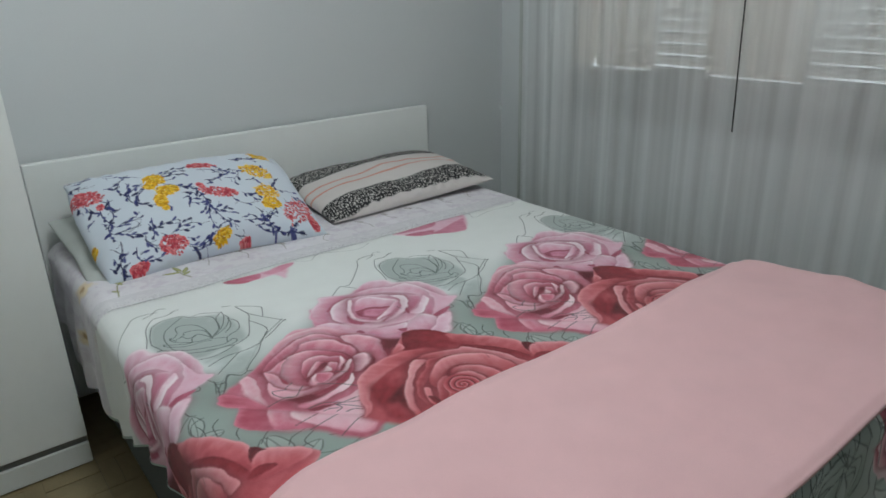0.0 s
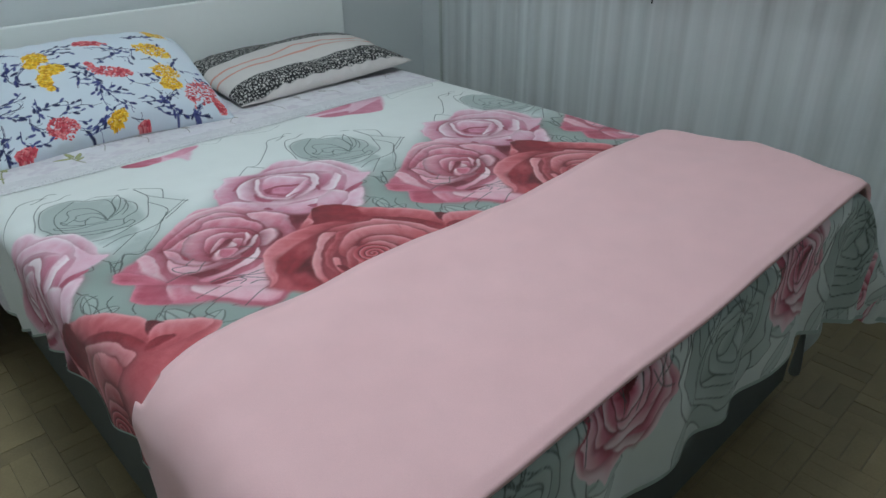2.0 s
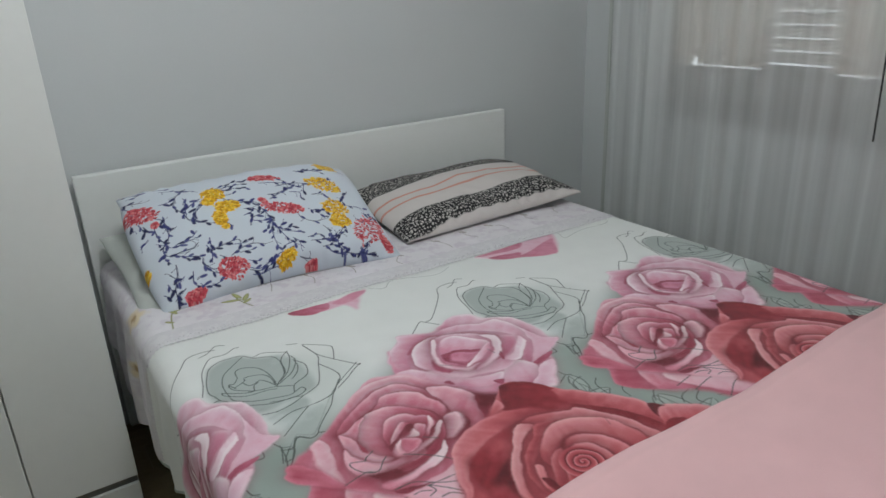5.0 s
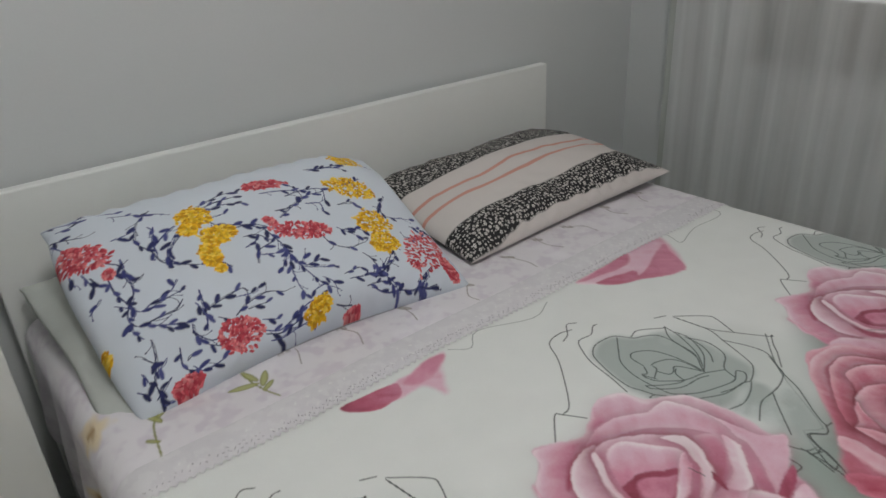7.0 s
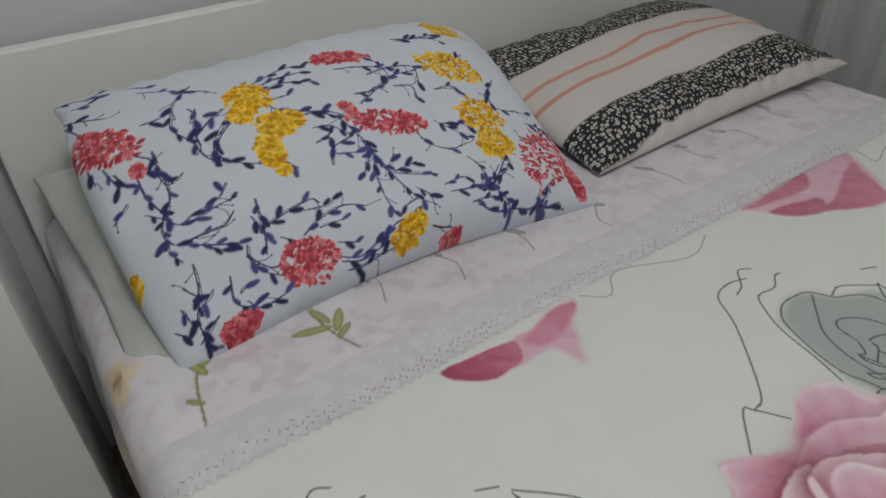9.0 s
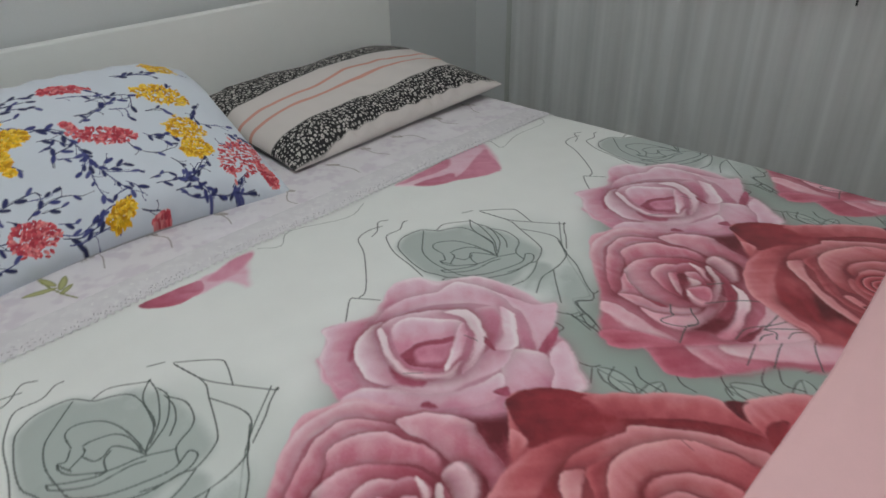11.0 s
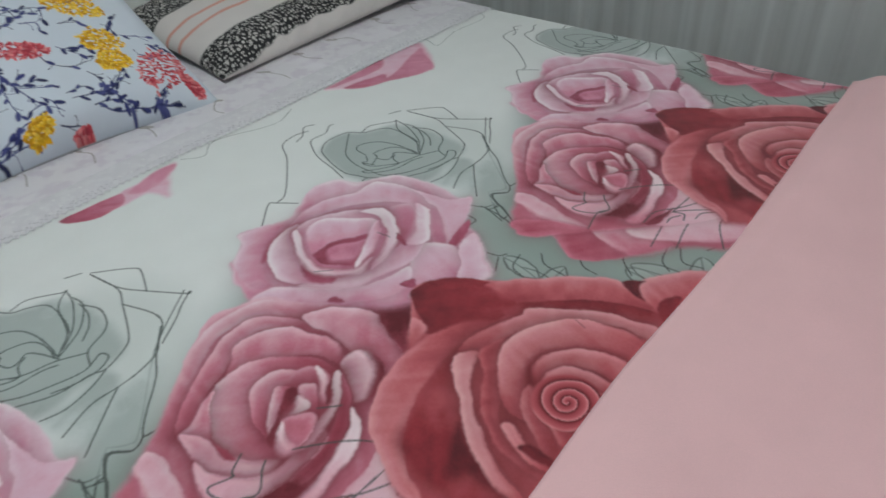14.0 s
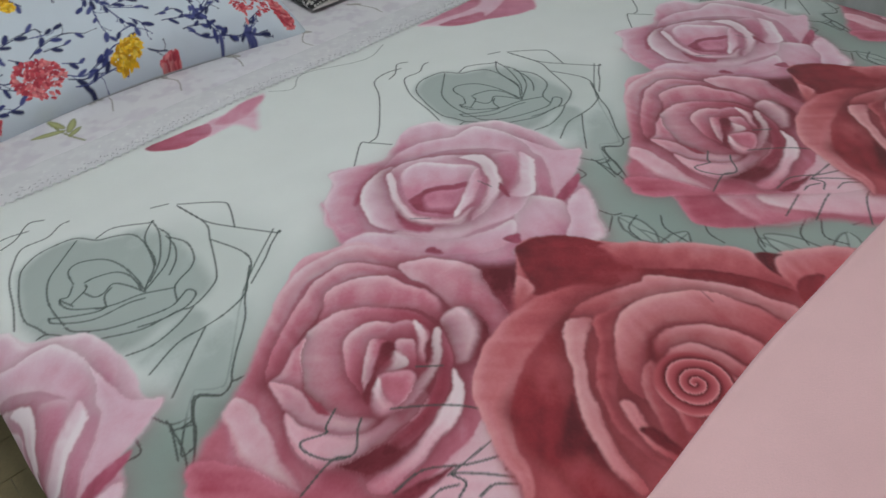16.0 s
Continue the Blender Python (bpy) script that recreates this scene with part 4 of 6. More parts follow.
def red_rose(C, U, V, sx, sy):
    """A red rose rolled in a spiral."""
    petal(C, U, V, sx, sy, REDS, 0.5, 0.5, -2.59, ((0.791, 1.194), (0.822, 1.182), (0.856, 1.14), (0.882, 1.095), (0.933, 1.039), (0.961, 0.993), (0.972, 0.96), (1.01, 0.945), (1.05, 0.906), (1.047, 0.874), (0.936, 0.823), (0.821, 0.79), (0.709, 0.794), (0.638, 0.827), (0.574, 0.897), (0.531, 0.955), (0.541, 0.973), (0.569, 1.027), (0.592, 1.075), (0.616, 1.092), (0.66, 1.115), (0.705, 1.123), (0.735, 1.141)), shadow=0.0)
    petal(C, U, V, sx, sy, REDS, 0.12, 0.28, -0.82, ((0.791, 1.194), (0.827, 1.18), (0.857, 1.142), (0.863, 1.105), (0.85, 1.067), (0.811, 1.067), (0.778, 1.098), (0.741, 1.12), (0.753, 1.136), (0.771, 1.173)), rim=0, shadow=0.1)
    petal(C, U, V, sx, sy, REDS, 0.7, 0.5, -2.44, ((0.75, 1.155), (0.753, 1.136), (0.741, 1.124), (0.708, 1.12), (0.705, 1.123)), shadow=0)
    petal(C, U, V, sx, sy, REDS, 0.68, 0.4, -2.58, ((0.858, 1.119), (0.904, 1.076), (0.949, 1.022), (0.967, 0.986), (0.956, 0.952), (0.941, 0.921), (0.917, 0.979), (0.896, 1.017), (0.865, 1.05), (0.845, 1.075), (0.853, 1.1)), shadow=0.1)
    petal(C, U, V, sx, sy, REDS, 0.12, 0.45, -2.63, ((0.838, 1.075), (0.885, 1.031), (0.919, 0.98), (0.939, 0.92), (0.925, 0.894), (0.913, 0.93), (0.901, 0.971), (0.881, 1.008), (0.83, 1.054)), rim=0, shadow=0)
    petal(C, U, V, sx, sy, REDS, 0.72, 0.4, -2.08, ((0.98, 0.961), (1.01, 0.945), (1.05, 0.906), (1.025, 0.887), (0.955, 0.888), (0.93, 0.894), (0.943, 0.918), (0.953, 0.941)), shadow=0.2)
    petal(C, U, V, sx, sy, REDS, 0.02, 0.1, -2.69, ((0.968, 0.98), (0.987, 0.957), (0.974, 0.958), (0.95, 0.939)), rim=0, shadow=0)
    petal(C, U, V, sx, sy, REDS, 0.1, 0.2, -2.71, ((0.951, 0.921), (0.98, 0.917), (0.982, 0.904), (0.93, 0.899)), rim=0, shadow=0)
    petal(C, U, V, sx, sy, REDS, 0.66, 0.4, -0.79, ((0.66, 1.115), (0.703, 1.121), (0.753, 1.113), (0.788, 1.094), (0.81, 1.066), (0.779, 1.076), (0.744, 1.077), (0.707, 1.074), (0.674, 1.069), (0.641, 1.058), (0.619, 1.046), (0.584, 1.011), (0.57, 0.979), (0.539, 0.957), (0.557, 0.987), (0.565, 1.018), (0.592, 1.075), (0.619, 1.096)), shadow=0.2)
    petal(C, U, V, sx, sy, REDS, 0.3, 0.12, -2.48, ((0.745, 1.072), (0.712, 1.073), (0.676, 1.067), (0.631, 1.055), (0.603, 1.043), (0.581, 1.003), (0.582, 0.967), (0.578, 0.928), (0.616, 0.899), (0.625, 0.934), (0.63, 0.964), (0.648, 0.996), (0.671, 1.027), (0.704, 1.053)), rim=0, shadow=0, soft=0.012)
    petal(C, U, V, sx, sy, REDS, 0.55, 0.3, -2.46, ((0.67, 1.057), (0.684, 1.05), (0.679, 1.026), (0.663, 1.008), (0.645, 1.019), (0.647, 1.038)), rim=0, shadow=0, soft=0.016)
    petal(C, U, V, sx, sy, REDS, 0, 0.05, -2.49, ((0.659, 1.005), (0.641, 0.977), (0.631, 0.951), (0.619, 0.926), (0.611, 0.954), (0.599, 0.967), (0.612, 0.982)), rim=0, shadow=0, soft=0.006)
    petal(C, U, V, sx, sy, REDS, 0.4, 0.25, -2.5, ((0.589, 0.959), (0.611, 0.954), (0.618, 0.924), (0.616, 0.899), (0.591, 0.909), (0.578, 0.928)), rim=0, shadow=0, soft=0.012)
    petal(C, U, V, sx, sy, REDS, 0.76, 0.5, -2.59, ((0.729, 1.068), (0.763, 1.075), (0.804, 1.062), (0.836, 1.047), (0.848, 1.049), (0.86, 1.041), (0.872, 1.018), (0.9, 0.97), (0.911, 0.929), (0.914, 0.9), (0.891, 0.897), (0.89, 0.937), (0.868, 0.981), (0.838, 1.012), (0.804, 1.036), (0.777, 1.043), (0.751, 1.05), (0.736, 1.065)))
    petal(C, U, V, sx, sy, REDS, 0.85, 0.62, -0.79, ((0.729, 1.068), (0.742, 1.064), (0.751, 1.053), (0.724, 1.04), (0.696, 1.016), (0.672, 0.991), (0.651, 0.961), (0.636, 0.929), (0.629, 0.899), (0.618, 0.9), (0.622, 0.931), (0.633, 0.961), (0.653, 0.991), (0.682, 1.023), (0.702, 1.047)))
    petal(C, U, V, sx, sy, REDS, 0.3, 0.55, -0.79, ((0.75, 1.052), (0.771, 1.049), (0.791, 1.04), (0.764, 1.031), (0.736, 1.011), (0.709, 0.987), (0.696, 0.98), (0.68, 0.962), (0.669, 0.93), (0.671, 0.898), (0.659, 0.899), (0.655, 0.921), (0.657, 0.948), (0.669, 0.974), (0.695, 1.002), (0.729, 1.026)), shadow=0.3)
    petal(C, U, V, sx, sy, REDS, 0.78, 0.42, -1.91, ((0.754, 1.024), (0.78, 1.035), (0.808, 1.033), (0.843, 1.015), (0.873, 0.984), (0.883, 0.951), (0.889, 0.918), (0.883, 0.898), (0.845, 0.905), (0.785, 0.907), (0.719, 0.928), (0.706, 0.955), (0.704, 0.972), (0.717, 0.993)))
    petal(C, U, V, sx, sy, REDS, 0.05, 0.1, -2.62, ((0.869, 0.99), (0.862, 0.974), (0.865, 0.982)), rim=0, shadow=0)
    petal(C, U, V, sx, sy, REDS, 0.2, 0.35, -0.79, ((0.752, 0.987), (0.783, 0.994), (0.811, 0.985), (0.833, 0.961), (0.846, 0.931), (0.845, 0.9), (0.796, 0.896), (0.726, 0.915), (0.704, 0.944)), rim=0, shadow=0, soft=0.006)
    petal(C, U, V, sx, sy, REDS, 0.68, 0.4, -2.59, ((0.765, 0.985), (0.788, 0.988), (0.811, 0.98), (0.831, 0.959), (0.84, 0.933), (0.841, 0.904), (0.813, 0.903), (0.812, 0.922), (0.804, 0.944), (0.79, 0.963), (0.771, 0.97), (0.754, 0.966), (0.744, 0.969)))
    petal(C, U, V, sx, sy, REDS, 0.5, 0.35, -0.83, ((0.728, 0.974), (0.747, 0.977), (0.737, 0.957), (0.722, 0.939), (0.705, 0.911), (0.695, 0.897), (0.68, 0.9), (0.69, 0.927), (0.708, 0.954)), shadow=0.4)
    petal(C, U, V, sx, sy, REDS, 0.7, 0.35, -2.57, ((0.755, 0.967), (0.775, 0.97), (0.793, 0.96), (0.804, 0.939), (0.808, 0.92), (0.804, 0.897), (0.788, 0.898), (0.791, 0.915), (0.786, 0.933), (0.771, 0.947), (0.754, 0.949), (0.744, 0.942), (0.74, 0.948), (0.744, 0.957)))
    petal(C, U, V, sx, sy, REDS, 0.5, 0.3, -0.79, ((0.747, 0.959), (0.747, 0.947), (0.734, 0.933), (0.722, 0.913), (0.715, 0.901), (0.7, 0.904), (0.717, 0.931)), shadow=0.5)
    petal(C, U, V, sx, sy, REDS, 0.72, 0.5, -2.61, ((0.748, 0.945), (0.761, 0.95), (0.778, 0.942), (0.788, 0.926), (0.788, 0.909), (0.784, 0.9), (0.765, 0.9), (0.736, 0.904), (0.73, 0.918), (0.739, 0.935)))
    petal(C, U, V, sx, sy, REDS, 0.66, 0.5, -0.79, ((0.682, 0.967), (0.692, 0.963), (0.677, 0.927), (0.678, 0.897), (0.669, 0.897), (0.665, 0.928)))
    petal(C, U, V, sx, sy, REDS, 0.02, 0.1, -2.57, ((0.669, 0.935), (0.674, 0.9), (0.682, 0.898), (0.682, 0.93)), rim=0, shadow=0)


def fallen_petals(C, U, V, sx, sy):
    """Two loose petals."""
    petal(C, U, V, sx, sy, PINKS, 0.62, 0.8, -0.76, ((0.574, 1.761), (0.621, 1.752), (0.676, 1.751), (0.726, 1.756), (0.791, 1.763), (0.755, 1.72), (0.721, 1.666), (0.701, 1.709), (0.653, 1.71), (0.606, 1.72)), shadow=0)
    petal(C, U, V, sx, sy, PINKS, 0.15, 0.4, -0.74, ((0.574, 1.761), (0.625, 1.758), (0.678, 1.746), (0.658, 1.713), (0.606, 1.72)), rim=0, shadow=0)
    petal(C, U, V, sx, sy, PINKS, 0.45, 0.6, -2.29, ((0.686, 1.738), (0.747, 1.762), (0.787, 1.755), (0.748, 1.727), (0.708, 1.717)), rim=0, shadow=0, soft=0.005)
    petal(C, U, V, sx, sy, PINKS, 0.85, 0.7, -0.8, ((1.147, 1.763), (1.259, 1.765), (1.328, 1.774), (1.44, 1.782), (1.436, 1.736), (1.347, 1.64), (1.253, 1.679), (1.185, 1.714)), shadow=0)
    petal(C, U, V, sx, sy, PINKS, 0.3, 0.5, -0.79, ((1.178, 1.732), (1.27, 1.712), (1.27, 1.689), (1.418, 1.744), (1.401, 1.71), (1.347, 1.64), (1.249, 1.677), (1.197, 1.699)), rim=0, shadow=0, soft=0.004)
    petal(C, U, V, sx, sy, PINKS, 0.5, 0.4, -0.77, ((1.147, 1.763), (1.224, 1.765), (1.324, 1.772), (1.281, 1.737), (1.199, 1.747)), rim=0, shadow=0, soft=0.005)
    line(C, U, V, sx, sy, ((1.049, 1.753), (0.988, 1.732), (0.882, 1.772), (0.836, 1.738), (0.802, 1.762)), 0.0013, INK, 0.6)
    line(C, U, V, sx, sy, ((1.473, 1.815), (1.47, 1.762), (1.459, 1.719), (1.544, 1.742), (1.663, 1.742), (1.687, 1.806)), 0.0013, INK, 0.6)


STEP = (0.632, -0.033)


def rose_print(U, V):
    """The duvet's print: sketched grey roses above pink and red ones on sage green, repeated across the cloth."""
    C = np.empty((len(U), 3))
    C[:] = CLOTH
    tilt = V + 0.052 * (U - 0.4)
    ph = 2 * math.pi * (U - 0.42) / 0.632
    edge = 1.40 - 0.055 * np.cos(ph) + 0.05 * (vnoise(U * 7, V * 7) - 0.5)
    w = sm(edge + 0.03, edge - 0.10, tilt) * (0.22 + 0.78 * sm(0.34, 0.46, V))
    tone = vnoise(U * 9 + 40, V * 9)[:, None]
    C = C + ((SAGE_DEEP * (1 - tone) + SAGE_LIGHT * tone) * 0.5 + SAGE * 0.5 - C) * w[:, None]
    rng = np.random.RandomState(3)
    sprigs = [(rng.uniform(-0.1, 0.6), rng.uniform(0.62, 1.28), rng.uniform(0.03, 0.065), rng.uniform(0, 6.28)) for _ in range(22)]
    low = [(rng.uniform(-0.1, 0.6), rng.uniform(0.02, 0.40), rng.uniform(0.04, 0.08), rng.uniform(0, 6.28)) for _ in range(22)]
    for n in range(-1, 4):
        sx, sy = n * STEP[0], n * STEP[1]
        for lx, ly, L, a in sprigs + low:
            if ly > 0.5:
                leaf(C, U, V, lx + sx, ly + sy, 0.8 * L, 0.36 * L, a, SAGE_LIGHT, amount=0.5)
                stroke(C, U, V, curl(lx + sx, ly + sy, -1.57 + 0.7 * math.sin(5 * a), 2.3 * L, 1.6 * math.sin(3 * a), 14), 0.0016, INK, 0.7)
            else:
                leaf(C, U, V, lx + sx, ly + sy, L, L * 0.42, a, SAGE_LIGHT if L > 0.045 else CLOTH, amount=0.6)
    for n in range(-1, 4):
        sx, sy = n * STEP[0], n * STEP[1]
        idx = near(U, V, 0.42 + sx, 1.47 + sy, 0.3)
        g = np.hypot(U[idx] - 0.47 - sx, (V[idx] - 1.44 - sy) * 1.1)
        C[idx] = lay(C[idx], SAGE, 0.30 * sm(0.17, 0.07, g))
        grey_rose(C, U, V, sx, sy)
        rose(C, U, V, 1.13 + sx - 0.632, 0.30 + sy, 0.19, 12, PINKS, ((1.0, 5), (0.8, 4), (0.62, 4), (0.46, 4), (0.32, 3), (0.2, 3)), turn=0.9, ink=True)
        rose(C, U, V, 0.79 + sx, 0.35 + sy, 0.15, 15, ROSES, ((1.0, 6), (0.8, 5), (0.6, 4), (0.42, 4), (0.25, 3)), turn=0.2)
        for k in range(26):
            x0 = 0.20 + sx + 0.024 * k
            stroke(C, U, V, curl(x0, 0.40 + sy - 0.02 * math.sin(k), -1.9 + 0.5 * math.sin(1.7 * k), 0.07 + 0.03 * math.sin(k * 2.3), 1.3 * math.sin(k * 1.1)), 0.0024, INK, 0.75)
        for k in range(7):
            stroke(C, U, V, curl(0.47 + sx + 0.012 * k, 1.06 + sy - 0.012 * k, -0.9 + 0.12 * k, 0.16, 0.5), 0.0027, INK, 0.7)
    for n in range(-1, 4):
        sx, sy = n * STEP[0], n * STEP[1]
        idx = near(U, V, 0.72 + sx, 1.165 + sy, 0.08)
        C[idx] = lay(C[idx], lin(88, 24, 36), sm(0.062, 0.05, np.hypot(U[idx] - 0.72 - sx, V[idx] - 1.165 - sy)))
        pink_rose(C, U, V, sx, sy)
    for flower in (deep_rose, red_rose):
        for n in range(-1, 4):
            flower(C, U, V, n * STEP[0], n * STEP[1])
    for n in range(-1, 4):
        spiral(C, U, V, 0.754 + n * STEP[0], 0.929 + n * STEP[1], REDS, 0.042)
    fallen_petals(C, U, V, 0, 0)
    return C


def cloud(U, V, s):
    return 0.6 * vnoise(U * s, V * s) + 0.4 * vnoise(U * s * 2.7 + 9, V * s * 2.7)


def sheet_print(U, V, lace_edge, lace_top):
    """A lilac-white sheet with pale clouds, a few loose stems and yellow flowers, and an eyelet lace border."""
    C = np.empty((len(U), 3))
    C[:] = lin(226, 223, 227)
    C = lay(C, lin(211, 204, 213), 0.8 * sm(0.45, 0.75, cloud(U, V, 38)))
    C = lay(C, lin(236, 233, 238), 0.5 * sm(0.5, 0.8, cloud(U + 5, V, 14)))
    stems = (((0.575, 1.966), (0.605, 1.954), (0.591, 1.908)), ((0.981, 1.912), (0.954, 1.877), (0.957, 1.848)), ((0.833, 1.931), (0.830, 1.90), (0.823, 1.876)),
             ((1.127, 1.94), (1.14, 1.894), (1.14, 1.863)), ((1.342, 1.956), (1.374, 1.93), (1.374, 1.89)), ((1.636, 1.973), (1.612, 1.94), (1.605, 1.912)),
             ((0.70, 1.96), (0.715, 1.92), (0.702, 1.88)), ((1.24, 1.96), (1.235, 1.92), (1.25, 1.885)), ((1.50, 1.97), (1.49, 1.93), (1.505, 1.90)))
    for chain in stems:
        line(C, U, V, 0, 0, chain, 0.0018, lin(138, 128, 122), 0.75)
        x, y = chain[0]
        leaf(C, U, V, x, y, 0.016, 0.004, 2.2, lin(150, 146, 132), lin(138, 128, 122), False, 0.6)
    for fx, fy, r in ((0.256, 1.985, 0.045), (0.17, 1.80, 0.04), (0.10, 2.02, 0.04)):
        idx = near(U, V, fx, fy, r * 1.6)
        x, y = U[idx] - fx, V[idx] - fy
        rr, th = np.hypot(x, y) / r, np.arctan2(y, x)
        C[idx] = lay(C[idx], lin(226, 206, 156), 0.7 * sm(1.05, 0.5, rr / (0.82 + 0.18 * np.cos(5 * th + 1)) + 0.5 * (vnoise(U[idx] * 90, V[idx] * 90) - 0.5)))
        C[idx] = lay(C[idx], lin(160, 124, 78), 0.85 * sm(0.36, 0.1, rr + 0.3 * (vnoise(U[idx] * 140, V[idx] * 140) - 0.5)))
    green, edge = lin(166, 168, 100), lin(132, 134, 78)
    for chain in (((0.366, 1.955), (0.338, 1.916), (0.323, 1.834)), ((0.500, 1.945), (0.507, 1.895), (0.521, 1.854))):
        line(C, U, V, 0, 0, chain, 0.0026, edge, 0.9)
    for lx, ly, a, size in ((0.358, 1.945, 0.9, 0.022), (0.345, 1.935, 1.9, 0.020), (0.326, 1.885, 2.4, 0.012), (0.506, 1.935, 1.9, 0.020), (0.486, 1.915, 2.9, 0.026), (0.523, 1.915, 1.0, 0.022), (0.520, 1.893, 0.6, 0.016)):
        leaf(C, U, V, lx, ly, size, size * 0.26, a, green, edge, False, 0.9)
    f = (V - lace_edge) / (lace_top - lace_edge)
    z = sm(1.02, 0.98, f)
    C = lay(C, lin(243, 241, 245), 0.75 * z)
    C = lay(C, lin(236, 234, 238), 0.6 * sm(0.06, 0.02, np.abs(f - 0.97)))
    C = lay(C, lin(250, 249, 251), 0.5 * z * sm(0.5, 0.75, vnoise(U * 90, V * 90)))
    width = lace_top - lace_edge
    for row, pitch, size in ((0.30, 0.021, 0.0042), (0.50, 0.026, 0.0036), (0.68, 0.023, 0.0040)):
        gx = np.mod(U + 0.5 * pitch * (row > 0.4), pitch) - pitch / 2
        gy = (f - row) * width - 0.004 * np.sin(U * 130)
        th = np.arctan2(gy, gx)
        d = np.hypot(gx, gy) / (0.55 + 0.45 * np.abs(np.cos(2 * th)))
        C = lay(C, lin(255, 255, 255), 0.95 * sm(size, size * 0.6, d) * sm(0.42, 0.58, vnoise(U * 21 + row * 40, V * 30)))
    for k in (0, 1, 2):
        pitch = 0.0085
        gx = np.mod(U + k * pitch / 2, pitch) - pitch / 2
        gy = (f - 0.13) * width - 0.0052 * k + 0.004 * np.sin(U * 262)
        C = lay(C, lin(120, 110, 122), 0.8 * sm(0.0017, 0.0010, np.hypot(gx, gy)) * sm(0.35, 0.5, vnoise(U * 14, V * 4 + k)))
    return C


def blossom(C, U, V, cx, cy, r, shades, rng, stretch=1.2, lean=0.4, slim=0.72):
    """A dense cluster of small pointed petals."""
    for k in range(60 + int(150 * min(1, r * slim / 0.014))):
        a, d = rng.uniform(0, 6.28), r * math.sqrt(rng.rand()) * (1 + 0.30 * rng.rand() ** 6)
        ux, uy = d * math.cos(a) * stretch, d * math.sin(a) * slim
        x0, y0 = cx + ux * math.cos(lean) - uy * math.sin(lean), cy + ux * math.sin(lean) + uy * math.cos(lean)
        L, ang = rng.uniform(0.0040, 0.0066), a + lean + rng.uniform(-1.3, 1.3)
        idx = near(U, V, x0, y0, L * 1.3)
        x, y = U[idx] - x0, V[idx] - y0
        al, ac = (x * math.cos(ang) + y * math.sin(ang)) / L, (-x * math.sin(ang) + y * math.cos(ang)) / (L * 0.5)
        q = np.abs(al) ** 1.6 + ac * ac
        shade = shades[rng.randint(len(shades))]
        C[idx] = lay(C[idx], shade * (0.8 + 0.3 * np.clip(0.5 + al, 0, 1))[:, None], sm(1.1, 0.8, q))


NAVY = [lin(40, 46, 100), lin(54, 60, 122), lin(34, 40, 84), lin(74, 80, 138)]
RED_PETALS = [lin(200, 72, 84), lin(216, 104, 112), lin(182, 56, 72), lin(226, 136, 138)]
YELLOW_PETALS = [lin(232, 178, 12), lin(240, 196, 40), lin(206, 146, 6), lin(244, 208, 80)]


def sprig(C, U, V, pts, rng):
    """A thin navy stem with a second line beside it, pointed leaves and small berries."""
    p = smooth(pts, False, 6)
    ink = NAVY[rng.randint(4)]
    stroke(C, U, V, p, rng.uniform(0.0010, 0.0015), ink, 0.95)
    wave = 0.0022 * np.sin(np.linspace(0, 3.1, len(p)) + rng.uniform(0, 1))
    stroke(C, U, V, p + np.stack([wave, -wave], -1) * rng.choice([-1, 1]), 0.0009, ink, 0.8)
    gone, due, side = 0.0, 0.006, 1
    for q, r in zip(p, p[1:]):
        step = math.hypot(*(r - q))
        gone += step
        if gone < due or not step:
            continue
        due, side = gone + rng.uniform(0.009, 0.016), -side
        ang = math.atan2(r[1] - q[1], r[0] - q[0]) + side * rng.uniform(0.25, 0.75)
        if rng.rand() < 0.74:
            size, shade = rng.uniform(0.0055, 0.0105), NAVY[rng.randint(4)]
            leaf(C, U, V, r[0] + size * math.cos(ang), r[1] + size * math.sin(ang), size, size * rng.uniform(0.24, 0.36), ang, shade, shade, False, 1.0)
        else:
            tw = curl(r[0], r[1], ang, rng.uniform(0.012, 0.024), rng.uniform(-1.5, 1.5), 5)
            stroke(C, U, V, tw, 0.0009, ink, 0.85)
            stroke(C, U, V, [tw[-1], (tw[-1][0] + 0.0008, tw[-1][1])], 0.0017, ink, 0.9)


